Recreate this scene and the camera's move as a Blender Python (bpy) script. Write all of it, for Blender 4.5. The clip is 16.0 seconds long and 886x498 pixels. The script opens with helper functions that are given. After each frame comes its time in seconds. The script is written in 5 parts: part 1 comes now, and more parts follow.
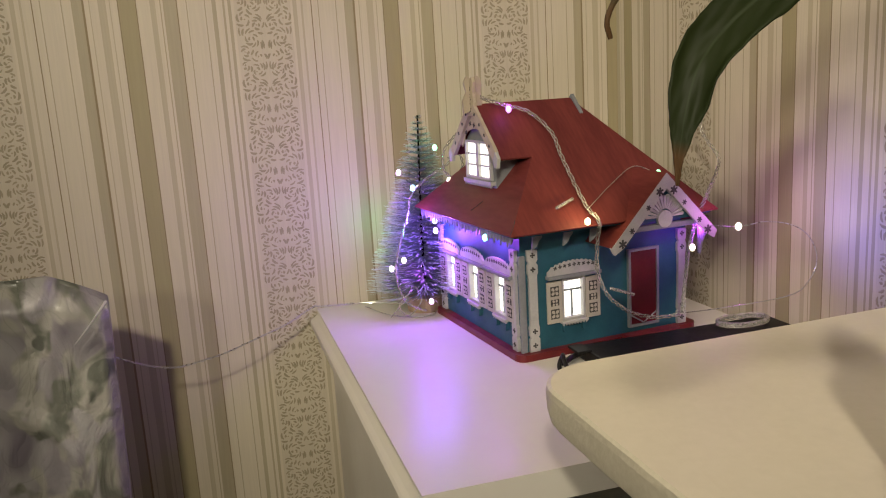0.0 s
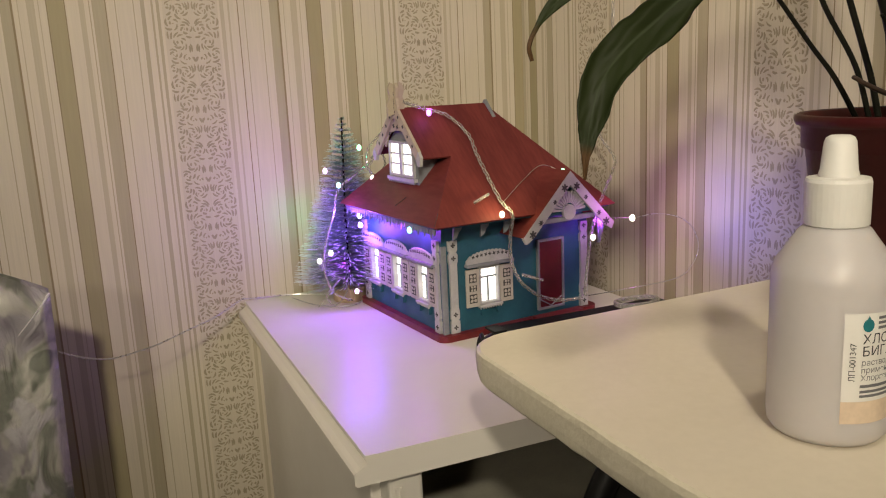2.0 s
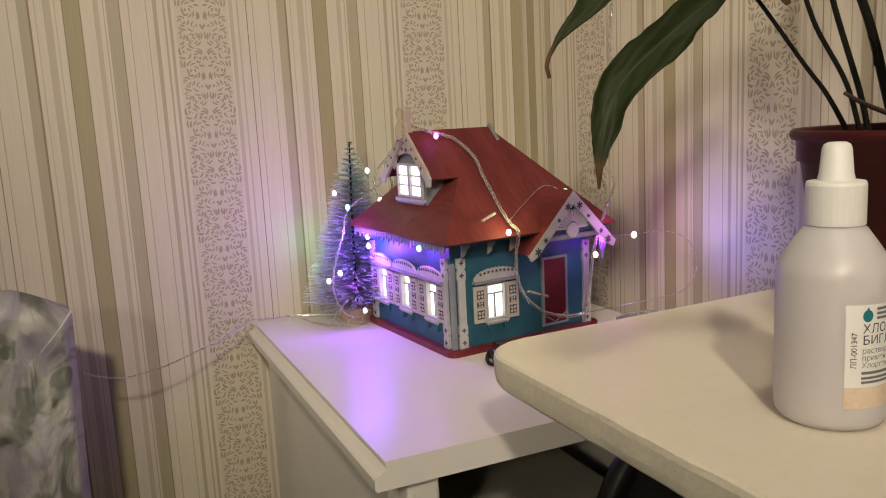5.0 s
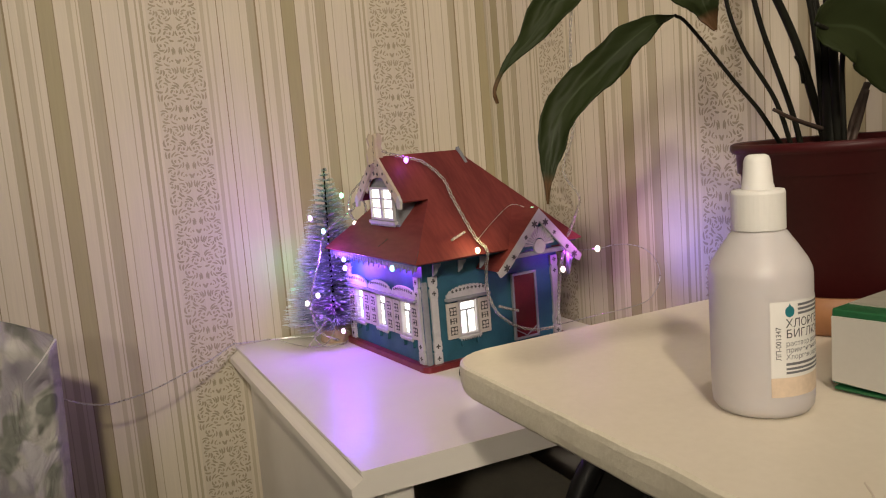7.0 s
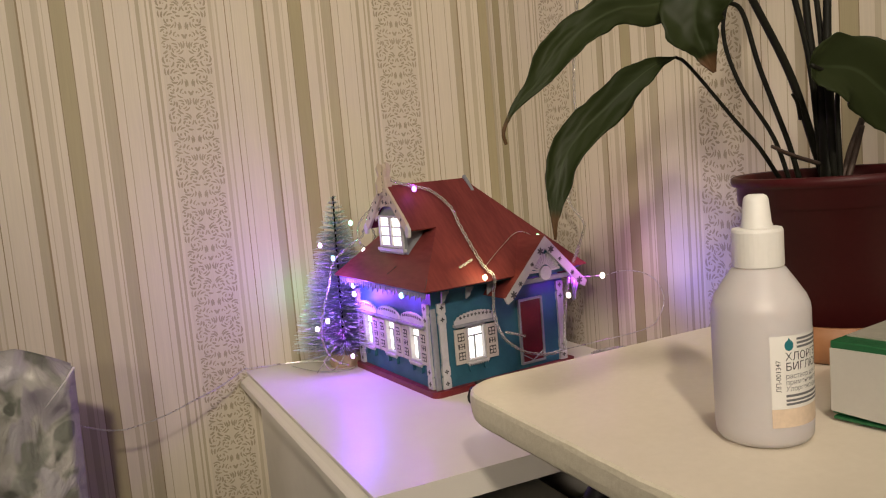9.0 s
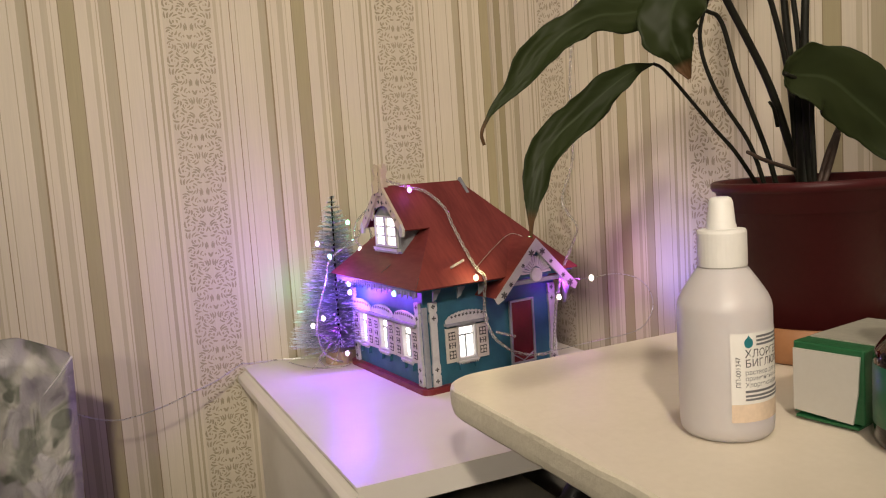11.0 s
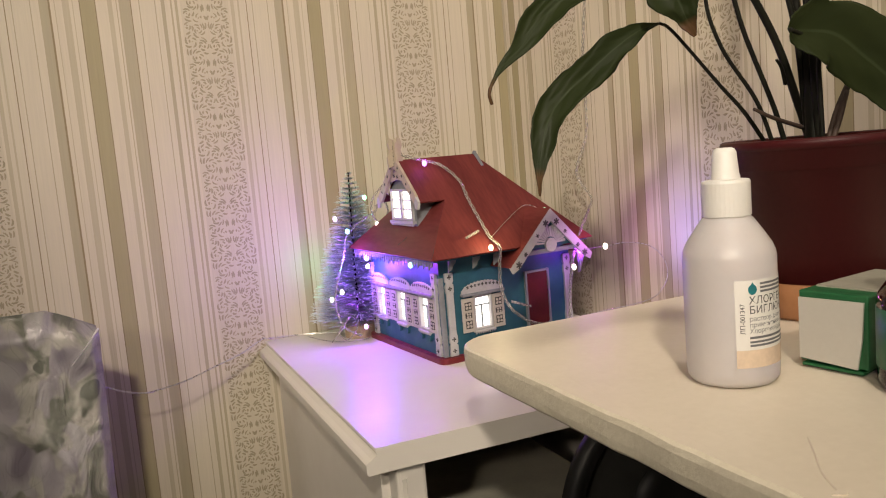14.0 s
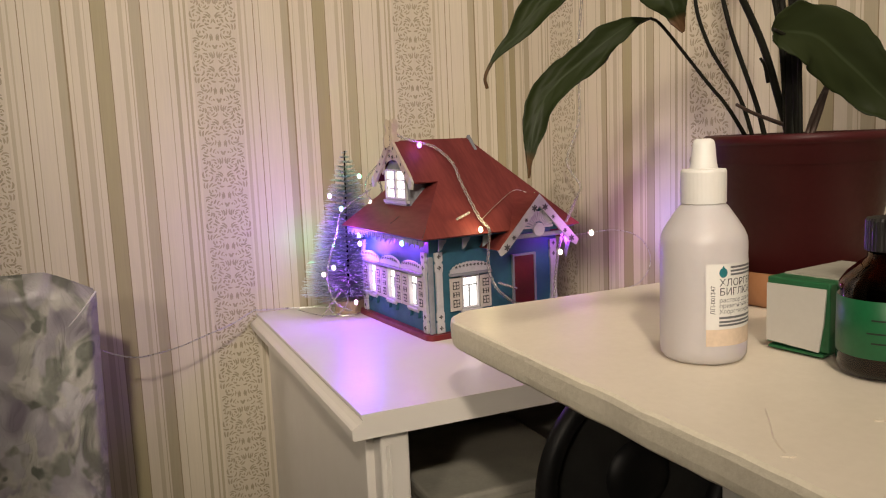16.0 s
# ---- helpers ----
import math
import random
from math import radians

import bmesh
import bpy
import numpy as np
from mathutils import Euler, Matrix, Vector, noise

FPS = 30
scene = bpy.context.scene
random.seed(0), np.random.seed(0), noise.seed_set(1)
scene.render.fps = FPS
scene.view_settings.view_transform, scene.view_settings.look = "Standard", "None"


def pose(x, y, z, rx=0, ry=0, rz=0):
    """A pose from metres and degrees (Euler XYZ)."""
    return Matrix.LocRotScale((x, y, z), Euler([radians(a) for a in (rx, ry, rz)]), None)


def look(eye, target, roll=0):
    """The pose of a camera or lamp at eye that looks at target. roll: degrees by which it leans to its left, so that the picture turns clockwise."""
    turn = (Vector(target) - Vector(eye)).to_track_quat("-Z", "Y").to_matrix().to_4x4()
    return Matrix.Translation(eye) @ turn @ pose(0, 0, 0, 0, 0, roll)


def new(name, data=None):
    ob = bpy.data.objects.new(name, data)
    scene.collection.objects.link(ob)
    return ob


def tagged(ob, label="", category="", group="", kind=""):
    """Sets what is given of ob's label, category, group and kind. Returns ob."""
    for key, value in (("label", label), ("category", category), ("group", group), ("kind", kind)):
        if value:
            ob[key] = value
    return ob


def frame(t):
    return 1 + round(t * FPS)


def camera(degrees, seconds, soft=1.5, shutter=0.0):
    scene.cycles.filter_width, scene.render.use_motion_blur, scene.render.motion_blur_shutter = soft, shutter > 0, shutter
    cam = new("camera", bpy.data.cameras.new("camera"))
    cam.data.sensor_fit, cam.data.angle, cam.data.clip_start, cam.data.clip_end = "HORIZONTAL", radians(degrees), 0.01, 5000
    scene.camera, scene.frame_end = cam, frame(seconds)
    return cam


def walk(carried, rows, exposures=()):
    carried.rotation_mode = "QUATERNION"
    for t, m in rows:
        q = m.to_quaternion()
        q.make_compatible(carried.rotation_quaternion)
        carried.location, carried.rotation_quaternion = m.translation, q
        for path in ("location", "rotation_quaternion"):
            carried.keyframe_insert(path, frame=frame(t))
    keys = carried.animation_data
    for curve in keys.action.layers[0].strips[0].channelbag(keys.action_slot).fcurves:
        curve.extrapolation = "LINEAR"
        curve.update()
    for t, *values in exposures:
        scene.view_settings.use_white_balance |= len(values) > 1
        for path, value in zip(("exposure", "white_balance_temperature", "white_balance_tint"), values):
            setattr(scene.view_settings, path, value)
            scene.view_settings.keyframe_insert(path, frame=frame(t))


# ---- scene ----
# ---- camera ----
cam = camera(58.5, 16.0, 1.1)
PATH = [
    (0, (-0.0869, -0.7719, 0.2082), (-0.0329, -0.5835, 0.1687), -3.5),
    (0.5, (-0.1575, -0.8217, 0.2420), (-0.0835, -0.6409, 0.1992), -0.6),
    (1, (-0.1211, -0.8226, 0.2167), (-0.0425, -0.6439, 0.1730), -1.9),
    (1.5, (-0.1217, -0.8176, 0.2098), (-0.0462, -0.6378, 0.1656), -2.2),
    (2, (-0.1233, -0.8197, 0.2137), (-0.0463, -0.6398, 0.1729), -2.7),
    (2.5, (-0.1299, -0.8209, 0.2116), (-0.0559, -0.6396, 0.1708), -3.0),
    (3, (-0.1395, -0.8216, 0.2044), (-0.0624, -0.6416, 0.1635), -2.3),
    (3.5, (-0.1492, -0.8296, 0.2066), (-0.0729, -0.6490, 0.1674), -2.8),
    (4, (-0.1520, -0.8280, 0.2036), (-0.0753, -0.6468, 0.1677), -2.9),
    (4.5, (-0.1521, -0.8282, 0.2022), (-0.0762, -0.6464, 0.1677), -3.4),
    (5, (-0.1474, -0.8351, 0.2071), (-0.0672, -0.6549, 0.1740), -3.0),
    (7.5, (-0.1490, -0.8664, 0.2063), (-0.0645, -0.6871, 0.1795), -4.7),
    (8, (-0.1504, -0.8661, 0.2088), (-0.0658, -0.6869, 0.1823), -4.4),
    (8.5, (-0.1489, -0.8661, 0.2173), (-0.0663, -0.6856, 0.1929), -4.6),
    (9, (-0.1575, -0.8761, 0.2177), (-0.0733, -0.6961, 0.1947), -4.9),
    (11.5, (-0.1476, -0.9047, 0.2127), (-0.0658, -0.7234, 0.1919), -3.7),
    (12, (-0.1521, -0.9163, 0.2208), (-0.0673, -0.7359, 0.2047), -4.3),
    (12.5, (-0.1481, -0.9188, 0.2137), (-0.0645, -0.7382, 0.1948), -4.5),
    (13, (-0.1499, -0.9211, 0.2100), (-0.0676, -0.7398, 0.1912), -4.5),
    (13.5, (-0.1472, -0.9169, 0.2087), (-0.0660, -0.7354, 0.1869), -4.1),
    (14, (-0.1494, -0.9090, 0.1978), (-0.0728, -0.7258, 0.1739), -4.9),
    (14.5, (-0.1519, -0.9129, 0.1972), (-0.0763, -0.7291, 0.1743), -4.0),
    (15, (-0.1566, -0.9202, 0.1943), (-0.0815, -0.7365, 0.1698), -3.8),
    (15.5, (-0.1564, -0.9334, 0.2029), (-0.0752, -0.7526, 0.1759), -1.8),
    (16, (-0.1592, -0.9293, 0.1942), (-0.0806, -0.7474, 0.1668), -2.4),
]

EXPOSURES = [(0, -0.50, 6850, 5), (1, -0.47, 6850, 6), (3, -0.45, 6750, 8), (5, -0.44, 6700, 9), (9, -0.36, 6700, 13), (12, -0.19, 6700, 13), (14, -0.14, 6650, 13), (16, -0.18, 6700, 14)]
walk(cam, [(t, look(eye, target, roll)) for t, eye, target, roll in PATH], EXPOSURES)

# ---- world and light ----
world = bpy.data.worlds.new("room_air")
world.use_nodes = True
world.node_tree.nodes["Background"].inputs[0].default_value = (0.9, 0.8, 0.7, 1)
world.node_tree.nodes["Background"].inputs[1].default_value = 0.02
scene.world = world


def lamp(name, kind, place, power, colour, radius, target=None, spread=90, blend=1.0):
    data = bpy.data.lights.new(name, kind)
    data.energy, data.color = power, colour
    if kind == "AREA":
        data.shape, data.size = "DISK", radius
    else:
        data.shadow_soft_size = radius
    if kind == "SPOT":
        data.spot_size, data.spot_blend = radians(spread), blend
    ob = new(name, data)
    ob.matrix_world = look(place, target) if target else Matrix.Translation(place)
    return ob


# the room's warm light: lamps in the room behind the camera and a ceiling light
WARM = (1.0, 0.895, 0.735)
# cones narrowed to darken the wall's foot and the edges; no lampshade is known
lamp("room_lamp_glow", "SPOT", (-0.45, -1.66, 0.93), 86, WARM, 0.045, (0.20, 0.0, 0.29), 52, 1.0)
lamp("second_lamp_glow", "SPOT", (-0.86, -1.57, 0.60), 34, WARM, 0.05, (0.26, -0.2, 0.24), 46, 1.0)
# added fill from the left with no known lamp, brightens the side wall's corner
lamp("added_side_fill", "SPOT", (-1.50, -0.72, 0.95), 30, WARM, 0.08, (0.31, -0.06, 0.18), 32, 1.0)
# added dim point, only to lift the unseen part of the room
lamp("added_room_fill", "POINT", (-1.70, -2.10, 1.58), 10, WARM, 0.12)
# overhead cone aimed and narrowed to brighten the tabletop but spare the wall
lamp("ceiling_light_glow", "SPOT", (0.0, -1.02, 1.72), 34, WARM, 0.10, (0.22, -0.82, 0.077), 58, 1.0)

# ---- materials ----


def shader(name):
    m = bpy.data.materials.new(name)
    m.use_nodes = True
    nt = m.node_tree
    return m, nt, nt.nodes["Principled BSDF"]


def node(nt, kind, values=None, **settings):
    n = nt.nodes.new(kind)
    for k, v in settings.items():
        setattr(n, k, v)
    for k, v in (values or {}).items():
        if isinstance(v, bpy.types.NodeSocket):
            nt.links.new(v, n.inputs[k])
        else:
            n.inputs[k].default_value = v
    return n


def maths(nt, op, a, b=0.0, c=0.0):
    return node(nt, "ShaderNodeMath", {0: a, 1: b, 2: c}, operation=op).outputs[0]


def blend(nt, fac, a, b):
    n = nt.nodes.new("ShaderNodeMix")
    n.data_type = "RGBA"
    for s, v in ((n.inputs[0], fac), (n.inputs[6], a), (n.inputs[7], b)):
        if isinstance(v, bpy.types.NodeSocket):
            nt.links.new(v, s)
        else:
            s.default_value = v if isinstance(v, float) else (*v[:3], 1)
    return n.outputs[2]


def surface(name, colour, other=None, rough=0.5, metal=0.0, scale=40, grain=400, bump=0.15, stretch=(1, 1, 1), depth=0.001, sss=0.0, coat=0.0, trans=0.0, spec=0.5):
    """A solid surface: two tones at a coarse and a fine scale, with relief."""
    m, nt, bsdf = shader(name)
    other = other or tuple(c * 0.8 for c in colour)
    where = node(nt, "ShaderNodeTexCoord").outputs["Object"]
    where = node(nt, "ShaderNodeMapping", {"Vector": where, "Scale": stretch}).outputs[0]
    big = node(nt, "ShaderNodeTexNoise", {"Vector": where, "Scale": scale, "Detail": 4.0}).outputs[0]
    fine = node(nt, "ShaderNodeTexNoise", {"Vector": where, "Scale": grain, "Detail": 3.0}).outputs[0]
    mix = maths(nt, "MULTIPLY_ADD", big, 0.7, maths(nt, "MULTIPLY", fine, 0.3))
    ramp = node(nt, "ShaderNodeMapRange", {0: mix, 1: 0.35, 2: 0.65}).outputs[0]
    nt.links.new(blend(nt, ramp, colour, other), bsdf.inputs["Base Color"])
    nt.links.new(maths(nt, "MULTIPLY_ADD", ramp, 0.12, rough - 0.06), bsdf.inputs["Roughness"])
    bsdf.inputs["Metallic"].default_value = metal
    bsdf.inputs["Specular IOR Level"].default_value = spec
    if sss:
        bsdf.inputs["Subsurface Weight"].default_value = sss
        bsdf.inputs["Subsurface Radius"].default_value = (1, 0.9, 0.8)
        bsdf.inputs["Subsurface Scale"].default_value = 0.01
    bsdf.inputs["Coat Weight"].default_value = coat
    bsdf.inputs["Transmission Weight"].default_value = trans
    if bump:
        rel = node(nt, "ShaderNodeBump", {"Height": mix, "Strength": bump, "Distance": depth})
        nt.links.new(rel.outputs[0], bsdf.inputs["Normal"])
    return m


def glowing(name, colour, strength):
    m, nt, bsdf = shader(name)
    bsdf.inputs["Base Color"].default_value = (0.8, 0.8, 0.8, 1)
    bsdf.inputs["Emission Color"].default_value = (*colour, 1)
    bsdf.inputs["Emission Strength"].default_value = strength
    return m


def clear(name, tint=(1, 1, 1), rough=0.05, ior=1.45):
    m, nt, bsdf = shader(name)
    bsdf.inputs["Base Color"].default_value = (*tint, 1)
    bsdf.inputs["Transmission Weight"].default_value = 1.0
    bsdf.inputs["Roughness"].default_value = rough
    bsdf.inputs["IOR"].default_value = ior
    return m


PERIOD = 0.240
# stripes of one repeat of the wallpaper in cm from the ornament's left edge: from, to, tone
STRIPES = ((5.33, 5.65, 2), (6.05, 6.22, 2), (6.98, 7.12, 5), (7.68, 7.76, 3), (9.35, 9.44, 3), (10.15, 11.05, 3), (11.05, 11.18, 5),
           (11.6, 11.67, 2), (12.35, 12.95, 2), (13.3, 13.38, 2), (13.92, 14.05, 5), (14.05, 15.38, 4), (15.38, 15.52, 5), (16.6, 17.1, 2),
           (17.5, 17.58, 3), (17.75, 18.85, 3), (18.85, 18.98, 5), (19.72, 19.8, 3), (21.32, 21.4, 3), (21.95, 22.4, 3),
           (22.88, 23.1, 3), (23.38, 23.7, 3))
PAPER = (0.60, 0.535, 0.425)
TONES = {2: (0.475, 0.415, 0.305), 3: (0.41, 0.355, 0.25), 4: (0.36, 0.31, 0.19), 5: (0.265, 0.21, 0.125)}


def wallpaper(name, axis, sign, origin):
    """Striped paper with an ornament band; axis 0 or 1 is the way along the wall."""
    m, nt, bsdf = shader(name)
    xyz = node(nt, "ShaderNodeSeparateXYZ", {0: node(nt, "ShaderNodeNewGeometry").outputs["Position"]}).outputs
    along = maths(nt, "MULTIPLY_ADD", xyz[axis], sign, -sign * origin)
    u = maths(nt, "WRAP", along, PERIOD, 0.0)
    f = maths(nt, "DIVIDE", u, PERIOD)
    ramps = []
    for low, high in ((0, 13.5), (13.5, 24)):
        r = nt.nodes.new("ShaderNodeValToRGB")
        r.color_ramp.interpolation = "CONSTANT"
        r.color_ramp.elements[0].color = (*PAPER, 1)
        r.color_ramp.elements[1].position, r.color_ramp.elements[1].color = 1.0, (*PAPER, 1)
        edges = {}
        for a, b, tone in STRIPES:
            if low <= a < high:
                edges[b] = edges.get(b, PAPER)
                edges[a] = TONES[tone]
        for p, c in sorted(edges.items()):
            e = r.color_ramp.elements.new(p / (PERIOD * 100))
            e.color = (*c, 1)
        nt.links.new(f, r.inputs[0])
        ramps.append(r.outputs[0])
    stripes = blend(nt, maths(nt, "GREATER_THAN", f, 13.5 / 24.0), ramps[0], ramps[1])
    # the plain ground of the ornament band
    inside = maths(nt, "LESS_THAN", u, 0.0512)
    col = blend(nt, inside, stripes, (0.555, 0.495, 0.39))
    pos = node(nt, "ShaderNodeNewGeometry").outputs["Position"]
    dirt = node(nt, "ShaderNodeTexNoise", {"Vector": pos, "Scale": 5.0, "Detail": 5.0}).outputs[0]
    fibre = node(nt, "ShaderNodeTexNoise", {"Vector": node(nt, "ShaderNodeMapping", {"Vector": pos, "Scale": (700, 700, 25)}).outputs[0], "Scale": 1.0, "Detail": 3.0}).outputs[0]
    tone = maths(nt, "MULTIPLY_ADD", dirt, 0.16, maths(nt, "MULTIPLY_ADD", fibre, 0.18, 0.83))
    nt.links.new(node(nt, "ShaderNodeVectorMath", {0: col, "Scale": tone}, operation="SCALE").outputs[0], bsdf.inputs["Base Color"])
    bsdf.inputs["Roughness"].default_value = 0.6
    bsdf.inputs["Specular IOR Level"].default_value = 0.3
    rel = node(nt, "ShaderNodeBump", {"Height": fibre, "Strength": 0.25, "Distance": 0.0006})
    nt.links.new(rel.outputs[0], bsdf.inputs["Normal"])
    return m


PAPER_A, PAPER_B = -0.0490, -0.1080
M_PAPER_A = wallpaper("wallpaper_back", 0, 1.0, PAPER_A)
M_PAPER_B = wallpaper("wallpaper_side", 1, -1.0, PAPER_B)
M_ORNAMENT = surface("embossed_ornament", (0.30, 0.25, 0.165), (0.36, 0.305, 0.215), rough=0.5, scale=30, grain=900, bump=0.1, depth=0.0002)
# unseen far walls and ceiling, coloured dark so that less light bounces back
M_FAR = surface("far_wall_paint", (0.13, 0.105, 0.08), rough=0.8, scale=3, grain=90)
M_CEILING = surface("ceiling_paint", (0.32, 0.30, 0.27), rough=0.8, scale=3, grain=90)
M_FLOOR = surface("floor_laminate", (0.085, 0.05, 0.028), (0.05, 0.03, 0.017), rough=0.4, scale=6, grain=120, stretch=(1, 8, 1))
M_CABINET = surface("cabinet_white_lacquer", (0.70, 0.66, 0.60), (0.68, 0.64, 0.575), rough=0.36, scale=5, grain=60, bump=0.02, depth=0.0004, spec=0.5)
M_TABLE = surface("worn_cream_paint", (0.77, 0.69, 0.57), (0.71, 0.635, 0.515), rough=0.42, scale=12, grain=230, bump=0.3, depth=0.0008)
M_EDGE = surface("rough_painted_edge", (0.72, 0.66, 0.53), (0.66, 0.60, 0.47), rough=0.55, scale=300, grain=700, bump=0.5, depth=0.0010)
M_BLUE = surface("house_blue_paint", (0.020, 0.100, 0.145), (0.014, 0.075, 0.112), rough=0.55, scale=60, grain=900, bump=0.2, depth=0.0002)
M_REDROOF = surface("red_stained_plywood", (0.180, 0.037, 0.034), (0.105, 0.019, 0.019), rough=0.55, scale=34, grain=420, bump=0.2, depth=0.0003, stretch=(1, 0.16, 0.16), spec=0.18)
M_REDBASE = surface("red_base_paint", (0.16, 0.012, 0.016), (0.10, 0.008, 0.01), rough=0.4, scale=50, grain=700)
M_DOOR = surface("dark_red_door", (0.110, 0.005, 0.011), (0.075, 0.003, 0.008), rough=0.45, scale=50, grain=700)
M_CARVED = surface("carved_white_wood", (0.46, 0.45, 0.45), (0.36, 0.355, 0.36), rough=0.6, scale=80, grain=900, bump=0.2, depth=0.0002)
M_GREYWOOD = surface("grey_wood", (0.23, 0.24, 0.26), (0.16, 0.17, 0.19), rough=0.6, scale=60, grain=700)
M_SHUTTER = surface("cream_shutter_wood", (0.46, 0.425, 0.38), (0.37, 0.34, 0.30), rough=0.6, scale=80, grain=900, bump=0.2, depth=0.0002)
# dark colour that paints the shade of pierced holes; the roof cracks share it
M_CUT = surface("painted_gap_shade", (0.055, 0.052, 0.052), rough=0.8, scale=80, grain=600)
M_PLY = surface("natural_plywood", (0.46, 0.385, 0.295), (0.38, 0.315, 0.235), rough=0.6, scale=80, grain=900, bump=0.2, depth=0.0002)
M_PANE = glowing("lit_window_pane", (1.0, 0.97, 0.92), 2.6)
M_WIRE = surface("clear_wire", (0.80, 0.77, 0.73), (0.62, 0.60, 0.57), rough=0.08, scale=500, grain=900, bump=0, trans=0.7)
M_WIRE_S = surface("silver_wire", (0.62, 0.60, 0.58), rough=0.3, metal=0.8, scale=300, grain=900)
M_BOTTLE = surface("milky_plastic", (0.74, 0.70, 0.695), (0.71, 0.67, 0.665), rough=0.36, scale=30, grain=300, bump=0.03, trans=0.28, sss=0.4)
M_CAP = surface("white_cap_plastic", (0.74, 0.72, 0.68), (0.71, 0.69, 0.65), rough=0.48, scale=60, grain=500, bump=0.03, sss=0.15)
M_LABEL = surface("label_paper", (0.80, 0.78, 0.74), (0.77, 0.75, 0.71), rough=0.5, scale=60, grain=500, bump=0.02)
M_PEACH = surface("label_peach", (0.76, 0.60, 0.45), rough=0.5, scale=60, grain=500, bump=0.02)
M_INK = surface("black_ink", (0.03, 0.03, 0.035), rough=0.5, scale=60, grain=500, bump=0)
M_GREYINK = surface("grey_ink", (0.16, 0.16, 0.17), rough=0.5, scale=60, grain=500, bump=0)
M_TEAL = surface("teal_ink", (0.01, 0.17, 0.20), rough=0.5, scale=60, grain=500, bump=0)
M_POT = surface("burgundy_pot_plastic", (0.056, 0.0085, 0.0095), (0.044, 0.0065, 0.0075), rough=0.42, scale=20, grain=300, bump=0.06, spec=0.2)
M_SOIL = surface("soil", (0.028, 0.020, 0.014), (0.012, 0.009, 0.007), rough=0.95, scale=90, grain=400, bump=1.0, depth=0.004)
M_SAUCER = surface("terracotta_saucer", (0.34, 0.155, 0.066), (0.29, 0.125, 0.052), rough=0.5, scale=30, grain=300)
M_STEM = surface("dark_green_stem", (0.010, 0.010, 0.006), (0.005, 0.005, 0.003), spec=0.2, rough=0.6, scale=60, grain=300)
M_BROWN = surface("dry_brown_stem", (0.050, 0.027, 0.018), (0.024, 0.013, 0.009), rough=0.7, scale=60, grain=300)
M_AMBER = clear("amber_glass", (0.20, 0.055, 0.012), 0.04, 1.5)
M_AMBERFILL = surface("dark_liquid", (0.018, 0.007, 0.003), rough=0.1, scale=20, grain=90, bump=0)
M_BLACKCAP = surface("black_cap_plastic", (0.012, 0.011, 0.011), (0.018, 0.016, 0.015), rough=0.4, scale=60, grain=500)
M_GREEN = surface("green_label", (0.008, 0.120, 0.042), (0.006, 0.098, 0.033), rough=0.4, scale=60, grain=500, bump=0.02)
M_BOXGREEN = surface("green_card", (0.012, 0.115, 0.040), (0.009, 0.09, 0.03), rough=0.5, scale=60, grain=500)
M_BOXWHITE = surface("white_card", (0.52, 0.50, 0.455), (0.49, 0.47, 0.425), rough=0.6, scale=40, grain=500)
M_BOXGREY = surface("pale_card_top", (0.36, 0.34, 0.28), (0.30, 0.29, 0.24), rough=0.55, scale=40, grain=300)
M_BLACK = surface("black_plastic", (0.007, 0.007, 0.007), (0.011, 0.010, 0.010), spec=0.25, rough=0.45, scale=40, grain=300)
M_MESH = surface("dark_grille", (0.025, 0.024, 0.022), rough=0.6, scale=40, grain=900)
M_TINSEL = surface("dark_green_bristle", (0.17, 0.25, 0.23), (0.27, 0.35, 0.33), rough=0.4, scale=420, grain=1500, bump=0)
M_FROST = surface("silver_frost", (0.80, 0.84, 0.84), (0.50, 0.60, 0.57), rough=0.35, metal=0.2, scale=420, grain=1500, bump=0)
M_TREEWOOD = surface("pale_wood_foot", (0.42, 0.31, 0.20), (0.33, 0.23, 0.14), rough=0.6, scale=60, grain=500)


